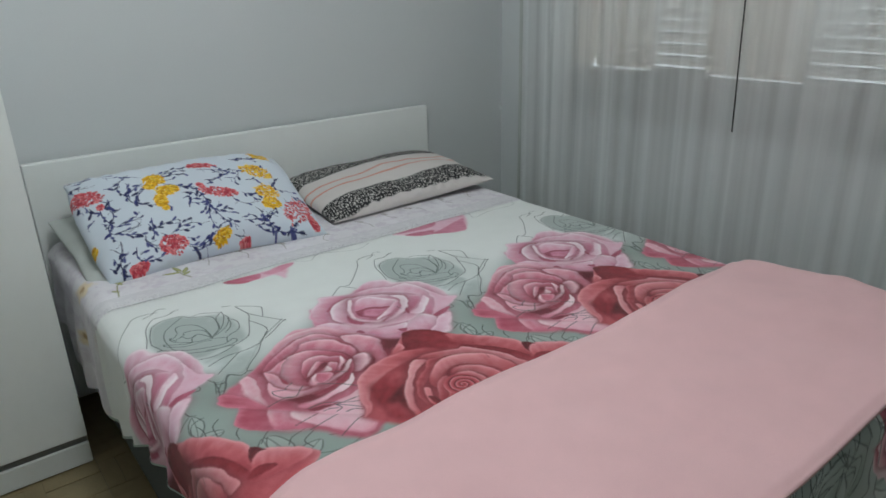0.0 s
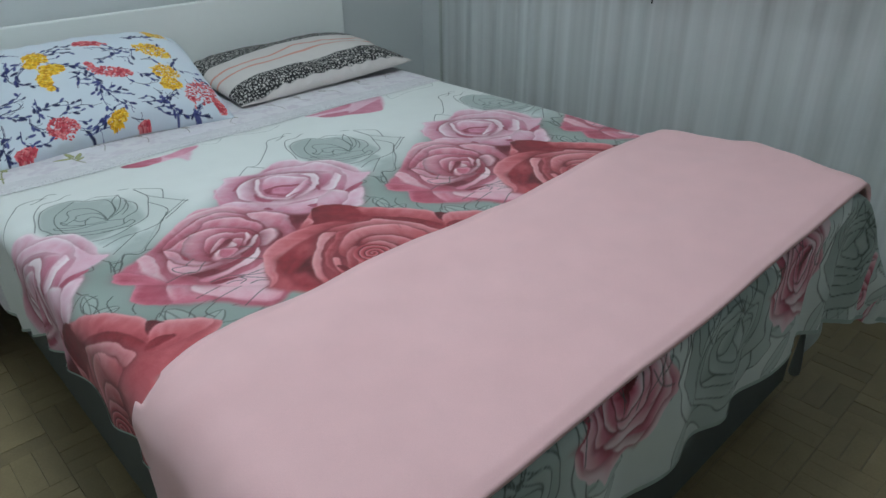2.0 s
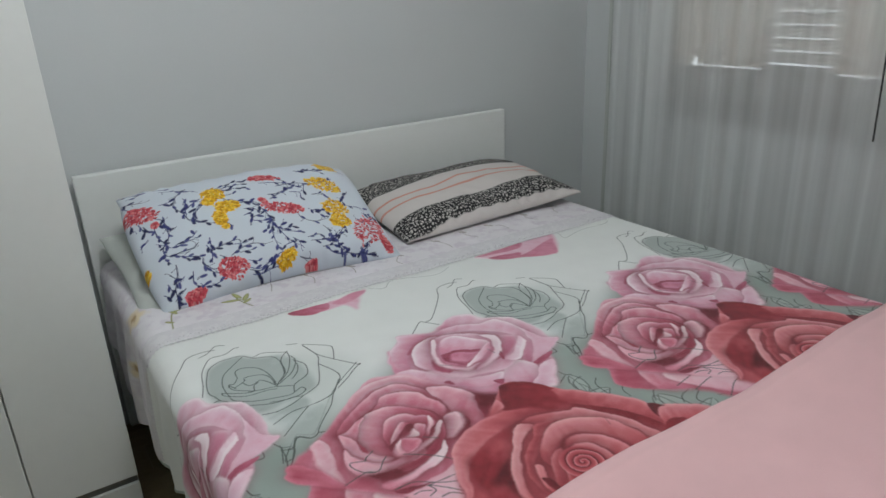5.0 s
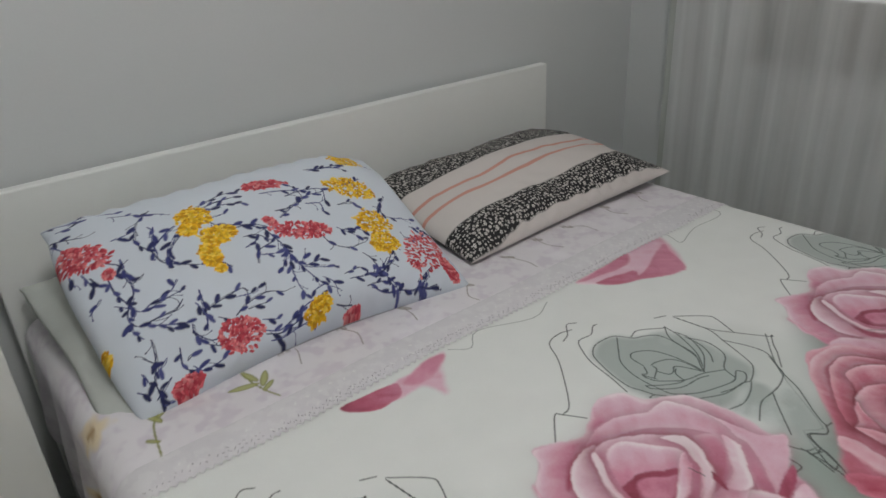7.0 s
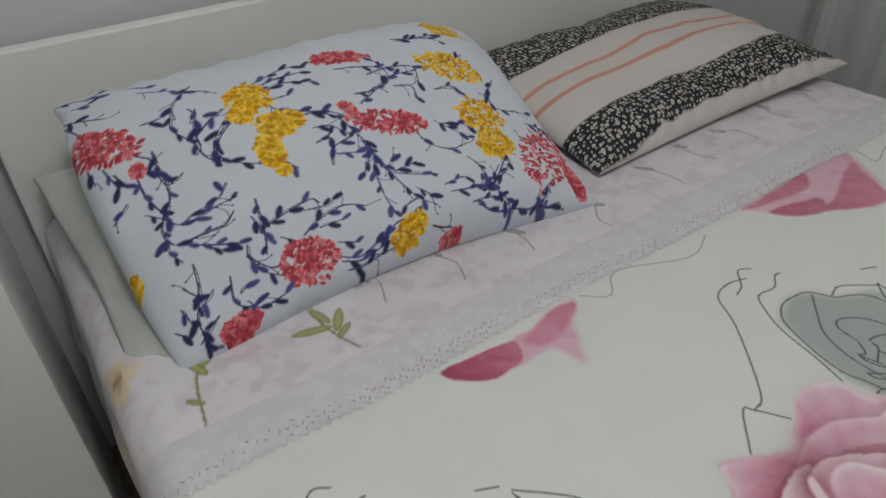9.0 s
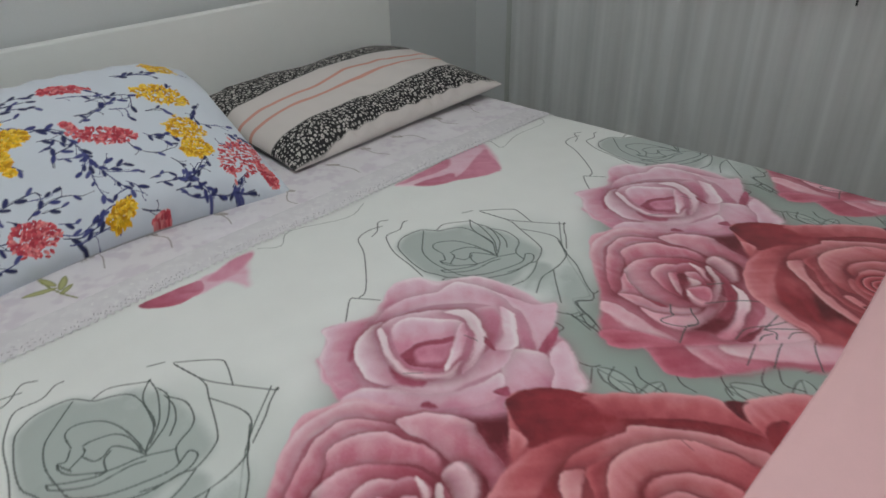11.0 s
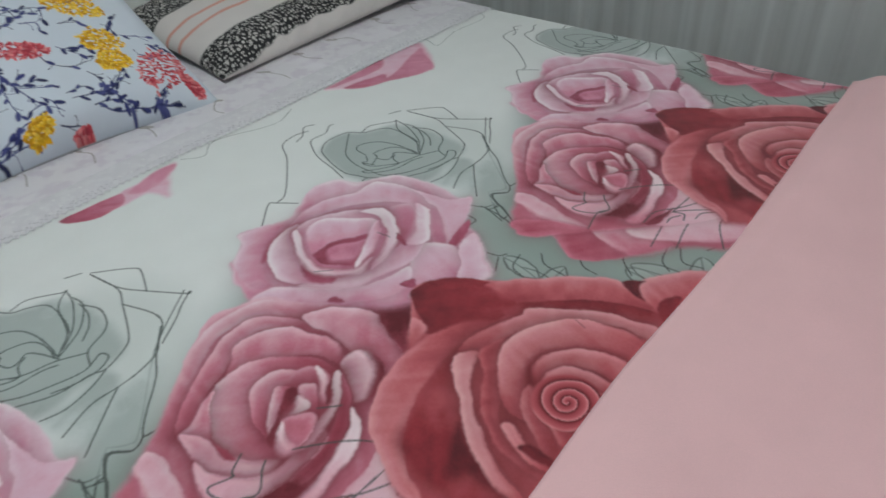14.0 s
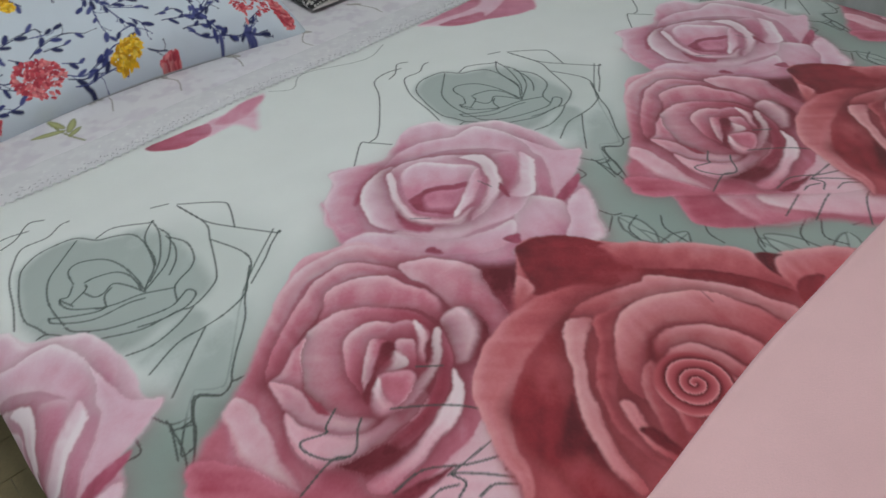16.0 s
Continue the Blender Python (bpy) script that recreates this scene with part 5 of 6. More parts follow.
def floral_print(U, V, W, H):
    """A pillowcase print: curling navy sprigs with red and yellow flower clusters on blue-white cotton."""
    C = np.empty((len(U), 3))
    C[:] = lin(214, 222, 231)
    rng = np.random.RandomState(23)
    sprig(C, U, V, ((-0.323, 0.221), (-0.308, 0.214), (-0.279, 0.207), (-0.26, 0.205)), rng)
    sprig(C, U, V, ((-0.323, 0.18), (-0.309, 0.166), (-0.278, 0.143)), rng)
    sprig(C, U, V, ((-0.322, 0.172), (-0.302, 0.123)), rng)
    sprig(C, U, V, ((-0.31, 0.193), (-0.285, 0.189), (-0.269, 0.198)), rng)
    sprig(C, U, V, ((-0.173, 0.144), (-0.2, 0.117), (-0.211, 0.091), (-0.216, 0.07), (-0.202, 0.042), (-0.196, 0.016), (-0.179, -0.001), (-0.154, -0.021), (-0.123, -0.033), (-0.109, -0.051)), rng)
    sprig(C, U, V, ((-0.243, 0.097), (-0.226, 0.096), (-0.207, 0.101)), rng)
    sprig(C, U, V, ((-0.192, 0.134), (-0.179, 0.133), (-0.156, 0.117)), rng)
    sprig(C, U, V, ((-0.242, 0.197), (-0.214, 0.175)), rng)
    sprig(C, U, V, ((-0.232, 0.172), (-0.195, 0.148)), rng)
    sprig(C, U, V, ((-0.182, 0.09), (-0.193, 0.055), (-0.196, 0.034)), rng)
    sprig(C, U, V, ((-0.19, 0.096), (-0.184, 0.08)), rng)
    sprig(C, U, V, ((-0.154, 0.076), (-0.174, 0.064), (-0.195, 0.048)), rng)
    sprig(C, U, V, ((-0.144, 0.071), (-0.174, 0.04), (-0.184, 0.024), (-0.181, 0.005)), rng)
    sprig(C, U, V, ((-0.141, 0.058), (-0.169, 0.037), (-0.183, 0.017), (-0.178, 0.001)), rng)
    sprig(C, U, V, ((-0.119, 0.1), (-0.094, 0.108), (-0.059, 0.121), (-0.029, 0.118)), rng)
    sprig(C, U, V, ((-0.115, 0.09), (-0.083, 0.101), (-0.043, 0.104)), rng)
    sprig(C, U, V, ((-0.097, 0.083), (-0.072, 0.09), (-0.037, 0.08)), rng)
    sprig(C, U, V, ((-0.097, 0.065), (-0.074, 0.067)), rng)
    sprig(C, U, V, ((-0.106, 0.064), (-0.093, 0.043), (-0.066, 0.033), (-0.044, 0.021), (-0.028, 0.01), (-0.019, -0.014), (-0.011, -0.043), (-0.01, -0.06)), rng)
    sprig(C, U, V, ((-0.264, 0.057), (-0.251, 0.043), (-0.247, 0.024), (-0.247, 0.005), (-0.252, -0.021), (-0.266, -0.042)), rng)
    sprig(C, U, V, ((-0.267, 0.036), (-0.254, 0.027), (-0.248, 0.001)), rng)
    sprig(C, U, V, ((-0.245, 0.052), (-0.245, 0.034)), rng)
    sprig(C, U, V, ((-0.226, 0.008), (-0.245, -0.001)), rng)
    sprig(C, U, V, ((-0.313, 0.081), (-0.312, 0.051)), rng)
    sprig(C, U, V, ((-0.298, 0.062), (-0.292, 0.028)), rng)
    sprig(C, U, V, ((-0.29, 0.046), (-0.284, 0.022)), rng)
    sprig(C, U, V, ((-0.271, 0.03), (-0.272, -0.005), (-0.262, -0.049)), rng)
    sprig(C, U, V, ((-0.28, -0.028), (-0.267, -0.046), (-0.255, -0.067), (-0.238, -0.06), (-0.21, -0.054), (-0.192, -0.033)), rng)
    sprig(C, U, V, ((-0.266, -0.042), (-0.274, -0.064), (-0.27, -0.087), (-0.25, -0.101), (-0.229, -0.122)), rng)
    sprig(C, U, V, ((-0.25, -0.071), (-0.223, -0.065), (-0.19, -0.061)), rng)
    sprig(C, U, V, ((-0.259, -0.091), (-0.235, -0.094), (-0.215, -0.094), (-0.2, -0.08)), rng)
    sprig(C, U, V, ((-0.275, -0.068), (-0.278, -0.093), (-0.27, -0.114)), rng)
    sprig(C, U, V, ((-0.252, -0.101), (-0.229, -0.114), (-0.21, -0.122)), rng)
    sprig(C, U, V, ((-0.173, -0.074), (-0.177, -0.104), (-0.181, -0.129), (-0.188, -0.148)), rng)
    sprig(C, U, V, ((-0.187, -0.096), (-0.181, -0.123)), rng)
    sprig(C, U, V, ((-0.178, -0.117), (-0.15, -0.107), (-0.115, -0.1), (-0.107, -0.108)), rng)
    sprig(C, U, V, ((-0.127, -0.112), (-0.099, -0.115), (-0.08, -0.104)), rng)
    sprig(C, U, V, ((-0.14, -0.145), (-0.113, -0.131), (-0.078, -0.125), (-0.052, -0.138)), rng)
    sprig(C, U, V, ((-0.117, -0.143), (-0.087, -0.143)), rng)
    sprig(C, U, V, ((-0.166, -0.135), (-0.144, -0.153)), rng)
    sprig(C, U, V, ((-0.204, -0.129), (-0.206, -0.143), (-0.191, -0.165), (-0.179, -0.17)), rng)
    sprig(C, U, V, ((-0.209, -0.14), (-0.199, -0.166), (-0.178, -0.185)), rng)
    sprig(C, U, V, ((-0.104, -0.171), (-0.077, -0.183)), rng)
    sprig(C, U, V, ((-0.112, -0.19), (-0.083, -0.202), (-0.058, -0.197), (-0.029, -0.184), (0.002, -0.18)), rng)
    sprig(C, U, V, ((-0.107, -0.201), (-0.075, -0.21), (-0.041, -0.202)), rng)
    sprig(C, U, V, ((-0.103, -0.215), (-0.069, -0.218), (-0.034, -0.212)), rng)
    sprig(C, U, V, ((-0.066, -0.2), (-0.038, -0.188)), rng)
    sprig(C, U, V, ((0.028, -0.205), (0.056, -0.214)), rng)
    sprig(C, U, V, ((-0.263, -0.121), (-0.266, -0.139), (-0.274, -0.166), (-0.284, -0.182), (-0.287, -0.199), (-0.289, -0.225)), rng)
    sprig(C, U, V, ((-0.295, -0.164), (-0.292, -0.182)), rng)
    sprig(C, U, V, ((-0.256, -0.16), (-0.274, -0.174)), rng)
    sprig(C, U, V, ((-0.276, -0.157), (-0.283, -0.144)), rng)
    sprig(C, U, V, ((-0.264, -0.193), (-0.283, -0.204), (-0.294, -0.21)), rng)
    sprig(C, U, V, ((-0.274, -0.224), (-0.289, -0.222)), rng)
    sprig(C, U, V, ((-0.31, -0.184), (-0.301, -0.197)), rng)
    sprig(C, U, V, ((-0.234, -0.154), (-0.242, -0.185), (-0.227, -0.201), (-0.204, -0.196)), rng)
    sprig(C, U, V, ((-0.232, -0.179), (-0.217, -0.171)), rng)
    sprig(C, U, V, ((-0.229, -0.192), (-0.217, -0.21), (-0.186, -0.205)), rng)
    sprig(C, U, V, ((-0.016, -0.036), (-0.011, -0.064), (-0.02, -0.09), (-0.025, -0.13), (-0.022, -0.164)), rng)
    sprig(C, U, V, ((-0.008, -0.054), (-0.038, -0.093)), rng)
    sprig(C, U, V, ((-0.008, -0.065), (0.002, -0.11), (0.017, -0.155), (0.035, -0.173)), rng)
    sprig(C, U, V, ((0.002, -0.089), (0.017, -0.074)), rng)
    sprig(C, U, V, ((0.005, -0.1), (0.041, -0.097)), rng)
    sprig(C, U, V, ((-0.01, -0.06), (-0.002, -0.097), (0.034, -0.118), (0.061, -0.126)), rng)
    sprig(C, U, V, ((0.022, -0.139), (0.034, -0.155), (0.038, -0.178)), rng)
    sprig(C, U, V, ((0.02, -0.157), (-0.004, -0.163)), rng)
    sprig(C, U, V, ((-0.066, 0.004), (-0.044, -0.001), (-0.026, -0.022)), rng)
    sprig(C, U, V, ((-0.068, -0.061), (-0.058, -0.037), (-0.028, -0.027)), rng)
    sprig(C, U, V, ((-0.055, -0.048), (-0.025, -0.054)), rng)
    sprig(C, U, V, ((-0.074, -0.022), (-0.046, -0.011)), rng)
    sprig(C, U, V, ((-0.068, 0.028), (-0.038, 0.024), (-0.001, -0.004)), rng)
    sprig(C, U, V, ((0.011, 0.039), (0.038, 0.039), (0.074, 0.052), (0.078, 0.077), (0.071, 0.1)), rng)
    sprig(C, U, V, ((0.013, 0.022), (0.049, 0.042), (0.089, 0.062), (0.127, 0.064)), rng)
    sprig(C, U, V, ((0.044, 0.07), (0.09, 0.081), (0.126, 0.071), (0.116, 0.03)), rng)
    sprig(C, U, V, ((0.077, 0.04), (0.103, 0.033), (0.1, 0.01)), rng)
    sprig(C, U, V, ((0.123, 0.142), (0.174, 0.136), (0.245, 0.14), (0.289, 0.13)), rng)
    sprig(C, U, V, ((0.13, 0.136), (0.181, 0.13), (0.214, 0.11)), rng)
    sprig(C, U, V, ((0.165, 0.067), (0.197, 0.067), (0.222, 0.077)), rng)
    sprig(C, U, V, ((0.066, -0.042), (0.074, -0.074), (0.103, -0.093), (0.133, -0.09)), rng)
    sprig(C, U, V, ((0.104, -0.037), (0.12, -0.058), (0.139, -0.08)), rng)
    sprig(C, U, V, ((0.11, -0.045), (0.136, -0.052), (0.156, -0.067)), rng)
    sprig(C, U, V, ((0.136, 0.019), (0.169, 0.019), (0.179, 0.001)), rng)
    sprig(C, U, V, ((0.064, -0.149), (0.099, -0.147), (0.112, -0.171), (0.127, -0.155)), rng)
    sprig(C, U, V, ((0.068, -0.164), (0.103, -0.169), (0.132, -0.167), (0.159, -0.143)), rng)
    sprig(C, U, V, ((0.117, -0.18), (0.141, -0.17), (0.182, -0.126)), rng)
    sprig(C, U, V, ((0.096, -0.191), (0.134, -0.192), (0.151, -0.208)), rng)
    sprig(C, U, V, ((0.103, -0.198), (0.141, -0.213), (0.171, -0.214)), rng)
    sprig(C, U, V, ((0.137, -0.178), (0.151, -0.201), (0.155, -0.215)), rng)
    sprig(C, U, V, ((0.119, -0.114), (0.129, -0.134), (0.132, -0.167)), rng)
    sprig(C, U, V, ((0.184, -0.119), (0.174, -0.148), (0.129, -0.175)), rng)
    sprig(C, U, V, ((0.226, -0.037), (0.243, -0.045), (0.279, -0.052)), rng)
    sprig(C, U, V, ((0.226, -0.001), (0.221, -0.024)), rng)
    sprig(C, U, V, ((0.255, 0.021), (0.217, -0.011)), rng)
    sprig(C, U, V, ((0.231, -0.096), (0.264, -0.104), (0.302, -0.086)), rng)
    sprig(C, U, V, ((0.263, -0.071), (0.302, -0.083)), rng)
    sprig(C, U, V, ((0.25, -0.122), (0.24, -0.103)), rng)
    sprig(C, U, V, ((0.249, -0.181), (0.211, -0.204), (0.2, -0.219)), rng)
    sprig(C, U, V, ((0.231, -0.197), (0.21, -0.214)), rng)
    sprig(C, U, V, ((0.171, -0.214), (0.21, -0.219), (0.243, -0.221)), rng)
    sprig(C, U, V, ((0.192, -0.219), (0.239, -0.218)), rng)
    sprig(C, U, V, ((-0.292, 0.002), (-0.312, -0.016)), rng)
    sprig(C, U, V, ((0.001, 0.091), (0.053, 0.087), (0.089, 0.077)), rng)
    blossom(C, U, V, -0.292, 0.095, 0.043, RED_PETALS, rng, 1.0, -0.79, 0.59)
    blossom(C, U, V, -0.120, 0.082, 0.028, YELLOW_PETALS, rng, 1.0, -0.86, 0.82)
    blossom(C, U, V, -0.138, 0.057, 0.012, YELLOW_PETALS, rng, 1.0, 0.44, 1.10)
    blossom(C, U, V, -0.101, 0.025, 0.029, YELLOW_PETALS, rng, 1.0, -0.12, 0.63)
    blossom(C, U, V, -0.129, -0.012, 0.025, YELLOW_PETALS, rng, 1.0, -1.63, 0.57)
    blossom(C, U, V, -0.126, -0.046, 0.006, YELLOW_PETALS, rng, 1.0, -0.71, 1.10)
    blossom(C, U, V, 0.020, 0.119, 0.039, RED_PETALS, rng, 1.0, -0.10, 0.38)
    blossom(C, U, V, 0.040, -0.019, 0.052, RED_PETALS, rng, 1.0, -0.36, 0.40)
    blossom(C, U, V, 0.187, 0.057, 0.055, YELLOW_PETALS, rng, 1.0, -0.57, 0.45)
    blossom(C, U, V, 0.185, -0.046, 0.034, YELLOW_PETALS, rng, 1.0, -1.63, 1.01)
    blossom(C, U, V, 0.178, -0.103, 0.031, YELLOW_PETALS, rng, 1.0, 0.05, 0.77)
    blossom(C, U, V, 0.255, -0.140, 0.064, RED_PETALS, rng, 1.0, -2.40, 0.62)
    blossom(C, U, V, 0.291, -0.190, 0.026, RED_PETALS, rng, 1.0, -1.47, 0.56)
    blossom(C, U, V, 0.237, 0.167, 0.033, YELLOW_PETALS, rng, 1.0, 0.39, 1.06)
    blossom(C, U, V, -0.145, -0.180, 0.035, RED_PETALS, rng, 1.0, -0.29, 0.84)
    blossom(C, U, V, -0.008, -0.200, 0.030, YELLOW_PETALS, rng, 1.0, -2.64, 0.56)
    blossom(C, U, V, 0.057, -0.224, 0.014, RED_PETALS, rng, 1.0, 0.04, 0.30)
    blossom(C, U, V, -0.248, -0.216, 0.023, RED_PETALS, rng, 1.0, 0.15, 0.48)
    blossom(C, U, V, -0.323, -0.102, 0.013, YELLOW_PETALS, rng, 1.0, -1.46, 0.46)
    blossom(C, U, V, -0.267, 0.036, 0.008, RED_PETALS, rng, 1.0, -1.57, 0.63)
    blossom(C, U, V, -0.009, 0.020, 0.012, RED_PETALS, rng, 1.0, -0.96, 0.46)
    return C


def striped_print(U, V, W, H):
    """A pillowcase with black bands of tiny flowers, a plain ground and two coral lines."""
    C = np.empty((len(U), 3))
    C[:] = lin(216, 210, 206)
    f = V / (H / 2)
    wob = 0.03 * (vnoise(U * 14, U * 0) - 0.5)
    band = np.maximum(sm(-1.01, -0.99, f - 0.07 * sm(-0.8, -0.45, 2 * U / W) + wob) * sm(-0.57, -0.60, f - 0.05 * sm(0, 1, 2 * U / W) + wob), sm(0.23, 0.26, f + wob))
    C = lay(C, lin(34, 34, 36), band)
    rng = np.random.RandomState(9)
    cell = 0.0090
    gx, gy = np.floor(U / cell).astype(int), np.floor(V / cell).astype(int)
    best = np.full(len(U), 9.0)
    size = np.zeros(len(U))
    for ax in (-1, 0, 1):
        for ay in (-1, 0, 1):
            ix, iy = (gx + ax) % 256, (gy + ay) % 256
            cx, cy = (gx + ax + 0.15 + 0.7 * TABLE[ix, iy]) * cell, (gy + ay + 0.15 + 0.7 * TABLE[iy, (ix + 77) % 256]) * cell
            dx, dy = U - cx, V - cy
            d = np.hypot(dx, dy) / (0.55 + 0.45 * np.abs(np.cos(2.5 * np.arctan2(dy, dx) + 6 * TABLE[ix, (iy + 31) % 256])))
            s = 0.0021 + 0.0030 * TABLE[(ix + 13) % 256, iy] ** 2
            size = np.where(d / s < best, TABLE[(ix + 3) % 256, (iy + 91) % 256], size)
            best = np.minimum(best, d / s)
    C = lay(C, lin(222, 218, 212), band * sm(1.05, 0.85, best) * (0.75 + 0.25 * size))
    C = lay(C, lin(80, 78, 76), band * sm(0.34, 0.22, best))
    for v0 in (-0.21, 0.0):
        C = lay(C, lin(212, 140, 120), 0.8 * sm(0.030, 0.018, np.abs(f - v0 - 0.01 * np.sin(U * 9))))
    return C

# ---- the room ----
NORTH, EAST, WEST, SOUTH, TOP = 2.50, 2.30, -1.45, -1.70, 2.60
WY0, WY1, WZ0, WZ1 = -0.10, 2.06, 0.83, 2.12


def structure(name, bm, material, label):
    return tagged(finish(name, bm, material), label, "", "", "structure")


structure("wall_north", box(WEST - 0.12, EAST + 0.15, NORTH, NORTH + 0.12, 0, TOP), WALL, "pale grey painted bedroom wall behind the headboard")
structure("wall_west", box(WEST - 0.12, WEST, SOUTH, NORTH, 0, TOP), WALL, "pale grey painted bedroom wall")
structure("wall_south", box(WEST - 0.12, EAST + 0.15, SOUTH - 0.12, SOUTH, 0, TOP), WALL, "pale grey painted bedroom wall")
bm = box(EAST, EAST + 0.15, SOUTH, NORTH, 0, WZ0)
box(EAST, EAST + 0.15, SOUTH, NORTH, WZ1, TOP, bm=bm)
box(EAST, EAST + 0.15, SOUTH, WY0, WZ0, WZ1, bm=bm)
box(EAST, EAST + 0.15, WY1, NORTH, WZ0, WZ1, bm=bm)
structure("wall_east", bm, WALL, "pale grey painted wall with a wide window opening")
structure("ceiling", box(WEST - 0.12, EAST + 0.15, SOUTH - 0.12, NORTH + 0.12, TOP, TOP + 0.1), CEIL, "plain white painted ceiling")
floor = structure("floor", box(WEST - 0.12, EAST + 0.15, SOUTH - 0.12, NORTH + 0.12, -0.12, -0.008), BITUMEN, "worn olive-brown mosaic parquet floor in basket weave")

# ---- daylight outside ----
glow = bpy.data.materials.new("daylight")
glow.use_nodes = True
gn = glow.node_tree.nodes
gn.remove(gn["Principled BSDF"])
ge = gn.new("ShaderNodeEmission")
ge.inputs["Color"].default_value, ge.inputs["Strength"].default_value = (0.95, 0.98, 1.0, 1), 1.5
glow.node_tree.links.new(ge.outputs[0], gn["Material Output"].inputs[0])
bm = bmesh.new()
bm.faces.new([bm.verts.new(p) for p in ((7, -9, -6), (7, 12, -6), (7, 12, 9), (7, -9, 9))])
structure("backdrop", bm, glow, "bright overcast daylight beyond the window")

# ---- the window, its shutter and the curtain ----
window = tagged(new("window_1"), "wide painted window with closed slatted shutter behind sheer voile", "", "", "structure")
part("window_sill", box(2.285, 2.46, WY0, WY1, WZ0, WZ0 + 0.03, 0.004), DARKFRAME_AND_SHADE, window)
part("lower_rail", box(2.33, 2.39, WY0, WY1, WZ0 + 0.03, 1.012, 0.004), DARKFRAME_AND_SHADE, window, "dull grey lower window rail")
part("upper_rail", box(2.33, 2.39, WY0, WY1, 2.06, WZ1, 0.004), FRAME, window)
STILES = ((2.00, 2.06), (1.69, 1.955), (1.09, 1.45), (0.62, 0.70), (WY0, -0.03))
for y0, y1 in STILES:
    part("stile", box(2.335, 2.385, y0, y1, 1.022, 2.06, 0.004), FRAME, window, "beige painted window stile")
for (a0, a1), (b0, b1) in zip(STILES[1:], STILES):
    if b0 - a1 > 0.05:
        part("bottom_rail", box(2.335, 2.385, a1, b0, 1.0125, 1.034, 0.003), DARKFRAME_AND_SHADE, window)
        pane = part("pane", box(2.355, 2.361, a1, b0, 1.034, 2.06), GLASS, window)
        pane.visible_shadow = False
shutter = thing("window_shutter", "closed beige slatted shutter leaking daylight between its slats", "shutter")
prof = [(0.020, 0.000), (0.008, 0.010), (-0.006, 0.024), (-0.018, 0.039), (-0.021, 0.040), (-0.010, 0.022), (0.005, 0.006), (0.017, -0.003)]
bm = bmesh.new()
ends = [[bm.verts.new((px, y, pz)) for px, pz in prof] for y in (WY0 - 0.01, WY1 + 0.01)]
for k in range(len(prof)):
    bm.faces.new((ends[0][k], ends[0][(k + 1) % 8], ends[1][(k + 1) % 8], ends[1][k]))
bm.faces.new(ends[0]), bm.faces.new(ends[1][::-1])
slat = part("slat", bm, SLAT, shutter, smooth=False)
slat.location = (2.425, 0, 1.036)
for k in range(1, 25):
    s2 = new("slat", slat.data)
    s2.parent, s2.location = shutter, (2.425, 0, 1.036 + 0.0435 * k)
# thin dark upright line before the curtain, built as a tube
cord = bpy.data.curves.new("cord", "CURVE")
cord.dimensions, cord.bevel_depth, cord.bevel_resolution = "3D", 0.0026, 2
sp = cord.splines.new("NURBS")
sp.points.add(5)
for k, p in enumerate(((2.165, 1.235, 2.59), (2.164, 1.23, 1.9), (2.163, 1.225, 1.4), (2.162, 1.22, 1.15), (2.162, 1.215, 1.0), (2.162, 1.212, 0.868))):
    sp.points[k].co = (*p, 1)
sp.use_endpoint_u = True
cord.materials.append(DARK_LINE)
tmp = new("line_tmp", cord)
line_mesh = bpy.data.meshes.new_from_object(tmp)
bpy.data.objects.remove(tmp)
tagged(new("shutter_cord", line_mesh), "thin dark upright line in front of the sheer curtain", "cord")

ny = 900
ys = np.linspace(-1.0, 2.285, ny)
zs = np.linspace(0.025, 2.59, 40)
Y, Z = np.meshgrid(ys, zs)
phase = 2 * math.pi * (Y / 0.17 + 0.9 * vnoise(Y * 3.1, Y * 0 + 2) + 0.25 * vnoise(Y * 2, Z * 1.2 + 7))
X = 2.205 + 0.011 * (1 - 0.65 * sm(1.3, 1.8, Y)) * np.sin(phase) * (0.5 + vnoise(Y * 4 + 3, Y * 0)) + 0.003 * np.sin(phase * 2.3 + 1) + 0.004 * (vnoise(Y * 22, Z * 0.8) - 0.5)
grid_object("curtain", np.stack([X, Y, Z], -1), SHEER)
tagged(bpy.data.objects["curtain"], "floor-length sheer white voile curtain in soft vertical folds", "curtain")
hem = grid_object("hem", np.stack([X[:, -8:] - 0.002, Y[:, -8:], Z[:, -8:]], -1), PALE, bpy.data.objects["curtain"], "stitched grey side hem")

# ---- wardrobe ----
wardrobe = thing("wardrobe", "tall plain white lacquered wardrobe beside the bed", "wardrobe")
WX, WF = 0.195, 2.06
part("body", box(-1.25, WX, WF + 0.02, NORTH - 0.003, 0.075, 2.25, 0.002), LACQUER, wardrobe)
part("plinth", box(-1.25, WX, WF + 0.004, NORTH - 0.003, 0.004, 0.074, 0.002), LACQUER_DIM, wardrobe, "white plinth board")
for x0, x1 in ((-1.25, -0.852), (-0.848, -0.452), (-0.448, -0.053), (-0.049, WX)):
    door = part("door", box(x0, x1, WF, WF + 0.018, 0.100, 2.245, 0.0015), LACQUER, wardrobe)
# added grey strip: the gap's shade put in as colour
part("gap_shade_strip", box(-1.25, WX - 0.002, WF + 0.012, WF + 0.019, 0.0755, 0.099), DARKFRAME_AND_SHADE, wardrobe, "grey strip coloured as the shade in the gap under the doors")

